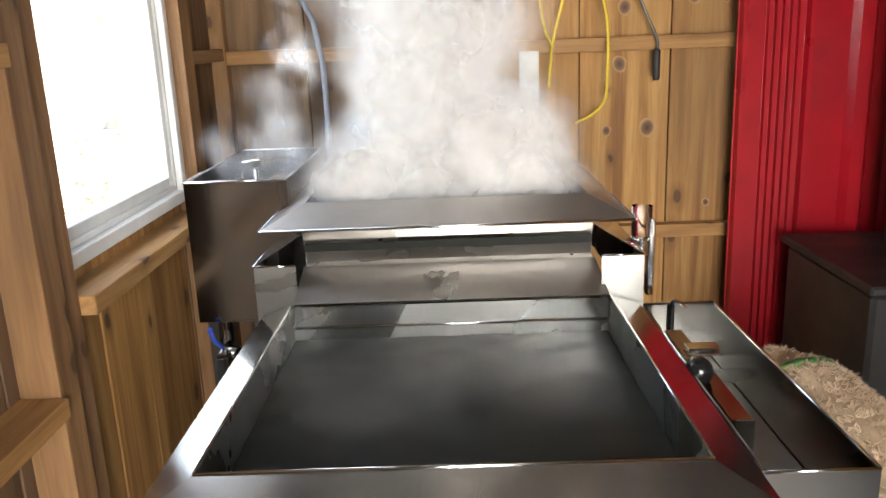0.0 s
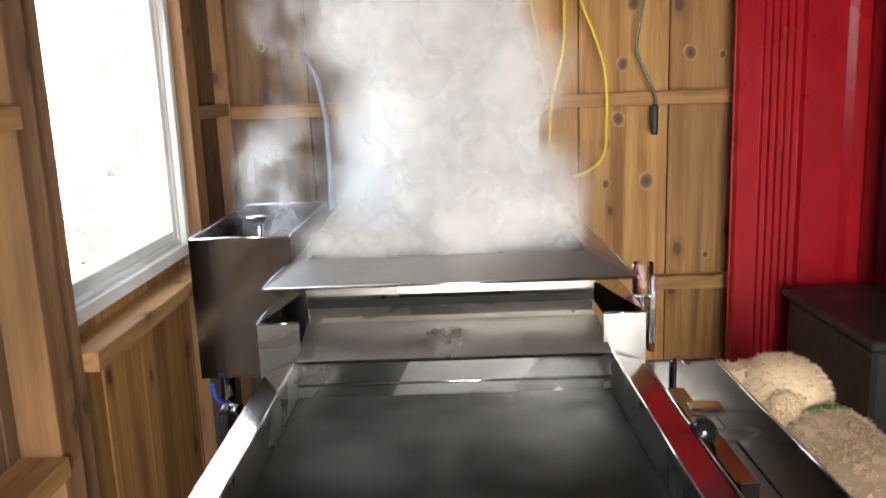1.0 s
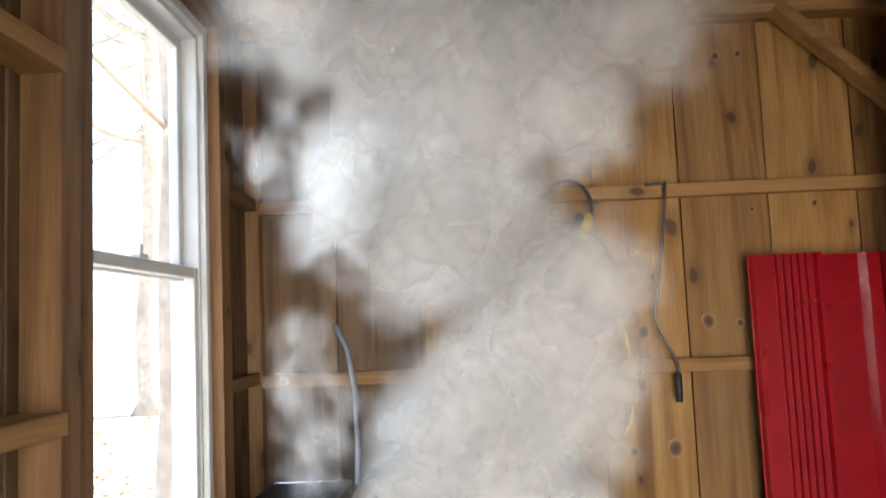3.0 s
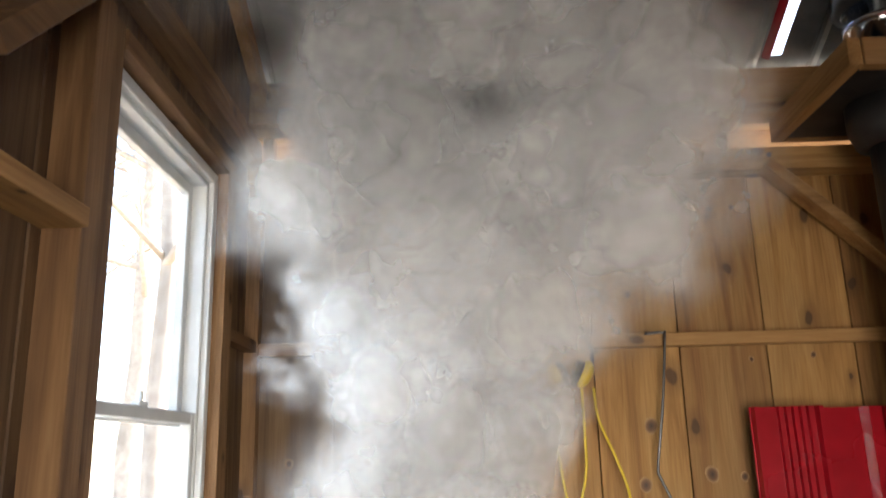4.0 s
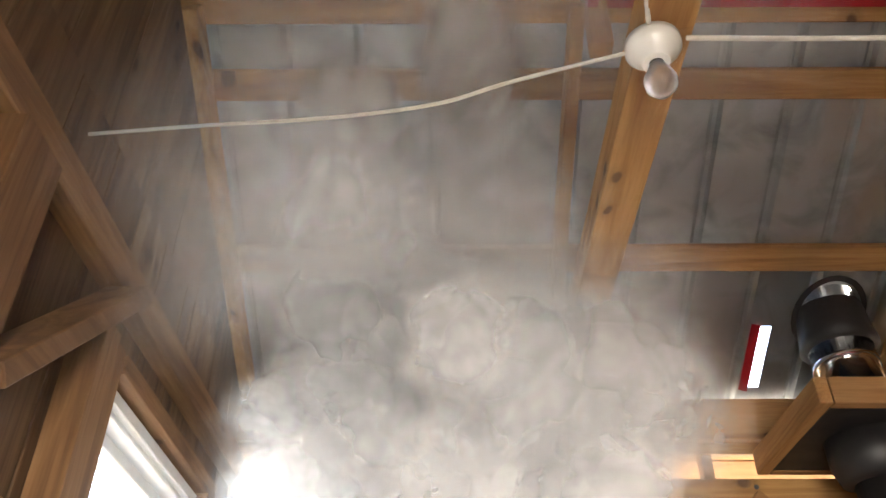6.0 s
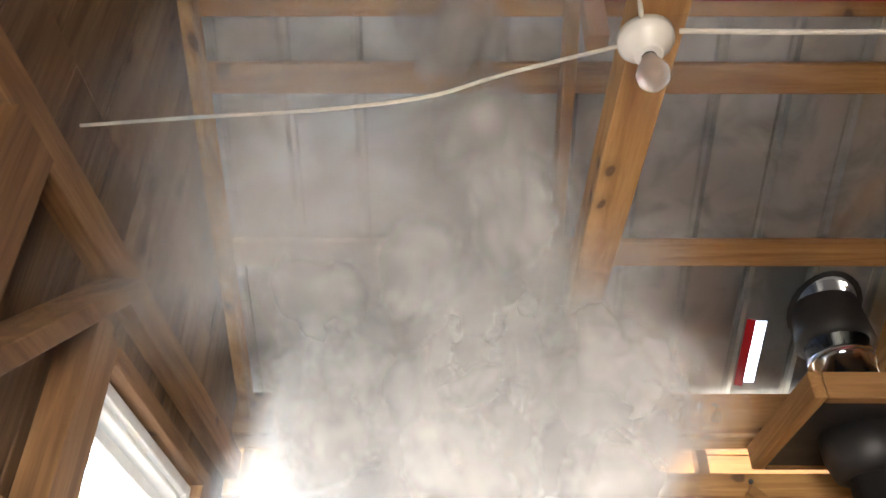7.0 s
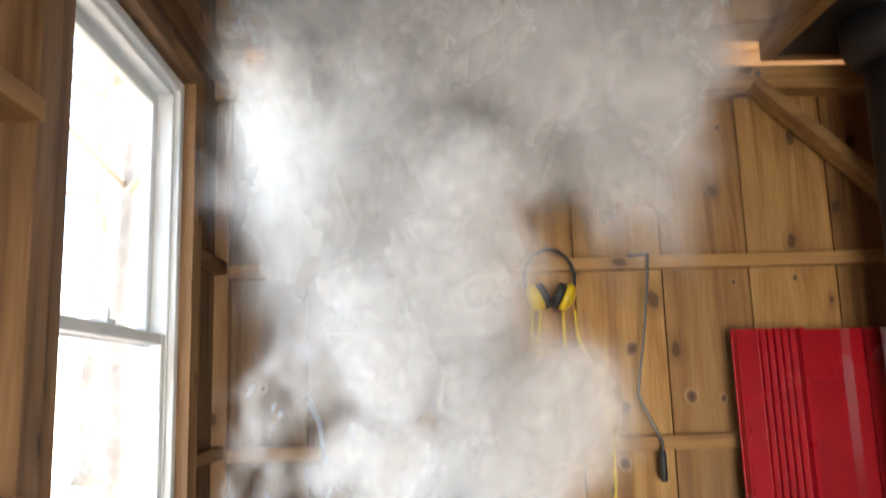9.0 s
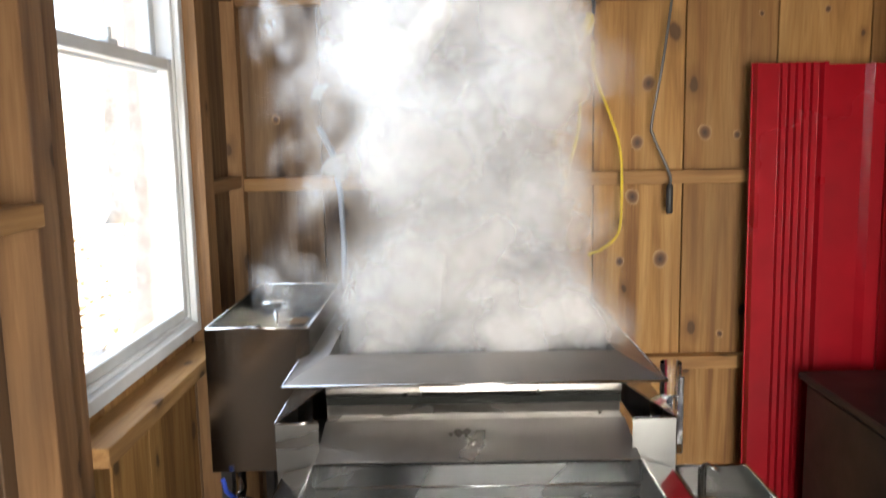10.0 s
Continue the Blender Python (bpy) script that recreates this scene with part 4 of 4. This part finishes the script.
# ---- the dog ----
dog = thing("dog", "shaggy golden dog standing beside the evaporator", "dog", (0.82, 1.75, 0))


def fuzz(bm, count, length, droop=0.5):
    """Tufts of fur over all faces of a body."""
    faces = bm.faces[:]
    areas = np.cumsum([f.calc_area() for f in faces])
    for _ in range(count):
        f = faces[min(int(np.searchsorted(areas, random.random() * areas[-1])), len(faces) - 1)]
        vs = [v.co for v in f.verts]
        w = [random.random() + 0.01 for _ in vs]
        p = sum((c * k for c, k in zip(vs, w)), Vector()) / sum(w)
        d = (f.normal + Vector((random.uniform(-0.7, 0.7), random.uniform(-0.9, 0.3), -droop + random.uniform(-0.4, 0.3)))).normalized() * length * random.uniform(0.5, 1.2)
        s = d.cross(Vector((random.random() - 0.5, random.random() - 0.5, random.random() - 0.5))).normalized() * 0.0018
        a, b, c = (bm.verts.new(q) for q in (p - s - f.normal * 0.002, p + s - f.normal * 0.002, p + d))
        bm.faces.new((a, b, c))


def dpart(name, build, mat=None, parent=None, tufts=0, label="", length=0.03):
    bm = bmesh.new()
    build(bm)
    bm.normal_update()
    if tufts:
        fuzz(bm, tufts, length)
    return part(name, bm, mat or fur, parent or dog, label)


dpart("body", lambda bm: tube(bm, smooth([(0.0, -0.42, 0.50), (0.0, -0.32, 0.52), (0.0, -0.1, 0.50), (0.0, 0.12, 0.50), (0.0, 0.26, 0.53), (0.0, 0.36, 0.57)], 5), [lerp(i / 25, [(0, 0.05), (0.15, 0.125), (0.5, 0.145), (0.8, 0.125), (1, 0.085)]) for i in range(26)], 20), tufts=30000, length=0.018)
for x in (-0.075, 0.075):
    for y in (-0.30, 0.22):
        dpart("leg", lambda bm: tube(bm, smooth([(x, y, 0.47), (x, y + 0.02, 0.28), (x, y - 0.01, 0.12), (x, y + 0.01, 0.03), (x, y + 0.05, 0.018)], 4), [0.06, 0.055, 0.05, 0.046, 0.042, 0.038, 0.035, 0.033, 0.032, 0.032, 0.032, 0.032, 0.034, 0.034, 0.034, 0.032, 0.02], 12), tufts=600)
dpart("tail", lambda bm: tube(bm, smooth([(0, -0.42, 0.52), (0, -0.52, 0.50), (0, -0.60, 0.40), (0, -0.62, 0.30)], 4), [0.03, 0.034, 0.036, 0.038, 0.04, 0.04, 0.04, 0.038, 0.036, 0.034, 0.03, 0.024, 0.012], 10), tufts=1200)
dpart("collar", lambda bm: tube(bm, [(0, 0.315, 0.56), (0.0, 0.335, 0.572)], 0.098, 24), green_cloth, label="green patterned cloth collar")
head = new("head")
head.parent = dog
head.location = (0, 0.36, 0.575)
tagged(head, "head with hanging ears")
skull = dpart("skull", lambda bm: (ball(bm, (0, 0.07, 0.045), 0.098, 3, (0.95, 1.15, 0.92)), tube(bm, [(0, 0.15, 0.03), (0, 0.20, 0.015), (0, 0.255, 0.005), (0, 0.27, 0.003)], [0.06, 0.048, 0.04, 0.02], 14)), parent=head, tufts=5000, length=0.014)
for s in (-1, 1):
    dpart("ear", lambda bm: ball(bm, (s * 0.093, 0.04, 0.01), 0.075, 3, (0.28, 0.6, 1.0)), parent=head, tufts=1800, length=0.018)
dpart("nose", lambda bm: ball(bm, (0, 0.268, 0.015), 0.02, 2, (1.1, 0.7, 0.8)), rubber, head)

# ---- outdoors ----
bm = bmesh.new()
n = 60
sheet(bm, [[(s * 400 * abs(u) ** 2.2, t * 400 * abs(v) ** 2.2, -0.14 + 0.15 * noise.noise((u * 9, v * 9, 0)) * min(1, 12 * max(abs(u), abs(v)) ** 2)) for u in np.linspace(-1, 1, n) for s in (1 if u > 0 else -1,)] for v in np.linspace(-1, 1, n) for t in (1 if v > 0 else -1,)])
tagged(part("ground", bm, leaf_litter), "sunlit ground strewn with pale dry leaves", kind="structure")

bm = bmesh.new()
for _ in range(5000):
    d, a = 2.0 + 14 * random.random() ** 1.3, random.uniform(1.65, 2.6)
    p = Vector((math.cos(a) * d - 0.8, math.sin(a) * d + 1.0, -0.12 + random.random() * 0.05))
    q = Euler((random.uniform(-0.7, 0.7), random.uniform(-0.7, 0.7), random.uniform(0, 6.3))).to_matrix()
    s = random.uniform(0.03, 0.065)
    bm.faces.new([bm.verts.new(p + q @ Vector(c) * s) for c in ((-1, 0, 0), (0, -0.6, 0.15), (1, 0, 0), (0, 0.6, 0.15))])
tagged(part("fallen_leaves", bm, dry_leaf), "dry brown leaves lying on the ground", "leaves", kind="stuff")


def tree(x, y, r, h, lean=0.0):
    """A bare winter hardwood: flared trunk, limbs and twigs."""
    t = thing("tree", "bare winter hardwood tree with a pale trunk", "tree", (x, y, -0.16), "woods behind the shed")
    bm = bmesh.new()
    pts = [(lean * k * 0.1 + random.uniform(-0.3, 0.3) * r, random.uniform(-0.3, 0.3) * r, h * k / 8) for k in range(9)]
    pts[0] = (0, 0, 0)
    pts.insert(1, (0, 0, 0.35))
    tube(bm, pts, [r * 1.7, r * 1.15] + [r * (1 - 0.1 * k) for k in range(1, 9)], 14)
    part("trunk", bm, bark, t)
    bm = bmesh.new()
    for _ in range(16):
        z = h * random.uniform(0.3, 0.95)
        a, ln = random.uniform(0, math.tau), h * random.uniform(0.12, 0.3)
        p = [Vector((0, 0, z))]
        for k in range(4):
            p.append(p[-1] + Vector((math.cos(a), math.sin(a), random.uniform(0.2, 0.9))) * ln / 4)
            a += random.uniform(-0.4, 0.4)
        tube(bm, p, [r * 0.3, r * 0.24, r * 0.17, r * 0.1, r * 0.03], 6)
        for k in (2, 3, 4):
            q = p[k]
            for _ in range(3):
                e = q + Vector((random.uniform(-1, 1), random.uniform(-1, 1), random.uniform(0, 1))) * ln * 0.35
                tube(bm, [q, (q + e) / 2 + Vector((0, 0, 0.05)), e], [r * 0.08, r * 0.05, 0.004], 4)
    part("limbs", bm, bark, t)


for x, y, r, h in ((-6.6, 16.7, 0.30, 15), (-2.45, 6.6, 0.12, 9), (-9.5, 19, 0.2, 14), (-13, 17, 0.25, 16), (-4.9, 20, 0.16, 13), (-11, 12, 0.18, 13),
                   (-16, 25, 0.3, 17), (-7.5, 26, 0.25, 15), (-20, 16, 0.3, 16), (-3.6, 13, 0.1, 10), (-5.5, 9.5, 0.06, 7), (-12, 30, 0.3, 16)):
    tree(x, y, r, h)


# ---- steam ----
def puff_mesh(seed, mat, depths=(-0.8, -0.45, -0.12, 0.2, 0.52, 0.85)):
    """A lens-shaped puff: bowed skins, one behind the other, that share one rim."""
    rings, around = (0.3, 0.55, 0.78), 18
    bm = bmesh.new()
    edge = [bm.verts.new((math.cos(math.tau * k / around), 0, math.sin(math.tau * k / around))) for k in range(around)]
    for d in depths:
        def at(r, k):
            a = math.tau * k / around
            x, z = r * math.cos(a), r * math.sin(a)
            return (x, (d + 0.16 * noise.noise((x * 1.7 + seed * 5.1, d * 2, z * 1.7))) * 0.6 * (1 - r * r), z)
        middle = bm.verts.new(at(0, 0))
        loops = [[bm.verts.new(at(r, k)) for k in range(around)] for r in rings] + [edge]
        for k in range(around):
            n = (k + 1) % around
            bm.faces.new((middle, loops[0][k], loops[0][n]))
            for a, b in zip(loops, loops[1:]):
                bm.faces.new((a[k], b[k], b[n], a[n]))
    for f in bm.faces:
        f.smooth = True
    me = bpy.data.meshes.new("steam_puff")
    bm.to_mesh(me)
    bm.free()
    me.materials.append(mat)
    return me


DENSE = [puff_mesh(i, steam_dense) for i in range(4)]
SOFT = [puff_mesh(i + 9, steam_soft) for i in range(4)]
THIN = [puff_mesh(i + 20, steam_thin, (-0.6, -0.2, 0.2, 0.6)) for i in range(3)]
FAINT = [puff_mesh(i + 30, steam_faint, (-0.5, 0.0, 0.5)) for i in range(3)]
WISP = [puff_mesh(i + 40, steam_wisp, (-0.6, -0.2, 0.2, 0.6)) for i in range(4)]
STEAM = []


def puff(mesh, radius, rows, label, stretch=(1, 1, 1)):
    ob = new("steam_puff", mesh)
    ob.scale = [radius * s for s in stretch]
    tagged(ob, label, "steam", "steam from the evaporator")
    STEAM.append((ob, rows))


def clipped(path, t0, life, turn, steps=7):
    """Rows over the whole clip for a path that runs from t0 for life seconds, and rests before and after."""
    times = sorted({0.0, 10.0, *(round(t0 + life * k / steps, 3) for k in range(steps + 1) if 0 < t0 + life * k / steps < 10)})
    rows = []
    for t in times:
        s = min(1.0, max(0.0, (t - t0) / life))
        p = path(s)
        rows.append((t, pose(*p, turn[0] * s, turn[1] * s, turn[2] * s)))
    return rows


rng = random.Random(11)
LIFE = 3.0
for k in range(220):
    t0 = -LIFE + (10 + LIFE) * (k + rng.random()) / 220
    bx, by = rng.uniform(-0.15, 0.13), rng.uniform(1.90, 2.58)
    sx, sy = rng.uniform(-0.5, 0.36), rng.uniform(-0.5, 0.2)
    wob = rng.uniform(0, 6.28)
    wide = float(np.interp(t0, (0.2, 0.9, 1.7, 4.5, 6.5, 7.5), (1.0, 1.1, 2.3, 1.6, 1.9, 1.6)))    # gusts widen the column

    def path(s, bx=bx, by=by, sx=sx, sy=sy, wob=wob, wide=wide):
        return (lerp(s, [(0, bx), (0.12, bx), (0.45, bx * wide), (0.78, bx * 0.8 * wide + sx * 0.8), (0.9, sx * 0.8 + 0.15), (1, 0.8)]) + 0.03 * math.sin(5 * s + wob),
                lerp(s, [(0, by), (0.5, by), (0.8, by + sy), (0.92, 1.15), (1, 0.9)]),
                float(np.interp(s, (0, 0.1, 0.55, 0.85, 1.0), (0.55, 0.95, 2.0, 2.9, 4.5))))
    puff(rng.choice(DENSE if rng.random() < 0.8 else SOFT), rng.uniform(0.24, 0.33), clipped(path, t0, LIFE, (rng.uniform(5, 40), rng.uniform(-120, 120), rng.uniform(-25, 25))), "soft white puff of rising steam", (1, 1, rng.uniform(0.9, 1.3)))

for k in range(24):
    x, y = -0.17 + 0.34 * (k % 4) / 3, 1.85 + 0.75 * (k // 4) / 5
    z, a, w = rng.uniform(1.07, 1.19), rng.choice((-1, 1)) * rng.uniform(40, 90), rng.uniform(0, 6)
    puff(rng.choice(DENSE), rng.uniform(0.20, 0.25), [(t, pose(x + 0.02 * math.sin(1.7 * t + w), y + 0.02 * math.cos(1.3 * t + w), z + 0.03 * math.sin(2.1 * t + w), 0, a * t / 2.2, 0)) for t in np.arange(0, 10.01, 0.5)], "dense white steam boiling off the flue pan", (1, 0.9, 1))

for k in range(46):
    t0 = -3.2 + 13.2 * (k + rng.random()) / 46
    bx, by, sx = rng.uniform(-0.45, -0.34), rng.uniform(1.98, 2.3), rng.uniform(-0.2, 0.2)

    def path(s, bx=bx, by=by, sx=sx):
        return (lerp(s, [(0, bx), (0.25, bx), (0.7, bx + sx), (1, 0.4)]), lerp(s, [(0, by), (0.3, by + 0.1), (0.8, by + 0.35), (1, 0.9)]), float(np.interp(s, (0, 0.75, 1), (0.92, 2.5, 4.2))))
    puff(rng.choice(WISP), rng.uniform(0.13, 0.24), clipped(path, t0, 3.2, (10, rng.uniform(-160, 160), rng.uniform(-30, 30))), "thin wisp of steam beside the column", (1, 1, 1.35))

# the cloud under the roof sinks in, hangs there, and lifts again
for k in range(40):
    x, y, z = rng.uniform(-0.36, 0.5), rng.uniform(1.7, 2.5), rng.uniform(2.05, 2.8)
    d = [rng.uniform(-0.18, 0.18) for _ in range(3)]
    a, lift = rng.uniform(-20, 20), rng.uniform(0.45, 0.75)
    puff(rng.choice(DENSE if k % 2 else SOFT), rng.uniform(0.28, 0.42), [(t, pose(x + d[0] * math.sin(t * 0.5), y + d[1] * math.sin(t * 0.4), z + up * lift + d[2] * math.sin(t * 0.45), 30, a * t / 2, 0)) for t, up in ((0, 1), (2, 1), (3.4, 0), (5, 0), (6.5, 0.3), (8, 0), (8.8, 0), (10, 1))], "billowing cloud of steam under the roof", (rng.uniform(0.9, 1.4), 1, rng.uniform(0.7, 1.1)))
for k in range(20):
    x, y, z = rng.uniform(-0.55, 0.5), rng.uniform(1.0, 2.2), rng.uniform(2.5, 3.1)
    a = rng.uniform(-50, 50)
    puff(rng.choice(THIN), rng.uniform(0.5, 0.7), [(t, pose(x + 0.1 * math.sin(t * 0.4 + k), y, z + 0.06 * math.sin(t * 0.5 + k), 40, a * t / 8, 0)) for t in (0, 2.5, 5, 7.5, 10)], "thin haze of steam hanging under the roof", (1.2, 1, 0.6))
for k in range(12):
    x, y = rng.uniform(-0.2, 0.2), rng.uniform(1.15, 1.4)
    dx, dy = rng.uniform(-0.05, 0.05), rng.uniform(-0.02, 0.03)
    puff(rng.choice(FAINT), rng.uniform(0.12, 0.19), [(t, pose(x + dx * t / 4, y + dy * t / 5, 0.90 + 0.012 * t, -25, 12 * t, 0)) for t in (0, 2, 4, 6, 8, 10)], "thin steam drifting over the front pan", (1.2, 0.6, 0.8))


def motions():
    """Everything that moves: the steam, and the dog that lifts and turns its head."""
    for ob, rows in STEAM:
        walk(ob, rows)
    walk(head, [(0.0, pose(0, 0.36, 0.53, -40, 0, 8)), (0.5, pose(0, 0.36, 0.535, -36, 0, 5)), (0.9, pose(0, 0.36, 0.585, 5, 0, 40)), (1.2, pose(0, 0.37, 0.60, 15, 0, 62)),
                (1.6, pose(0, 0.37, 0.61, 15, 0, 75)), (3.0, pose(0, 0.36, 0.575, -10, 0, 30)), (10.0, pose(0, 0.36, 0.56, -30, 0, 0))])
    walk(dog, [(0.0, pose(0.87, 1.68, 0, 0, 0, 3)), (1.0, pose(0.92, 1.73, 0, 0, 0, 3)), (2.2, pose(0.89, 1.74, 0, 0, 0, -2)), (5.0, pose(1.0, 1.35, 0, 0, 0, -20)), (10.0, pose(1.05, 1.2, 0, 0, 0, -25))])


motions()
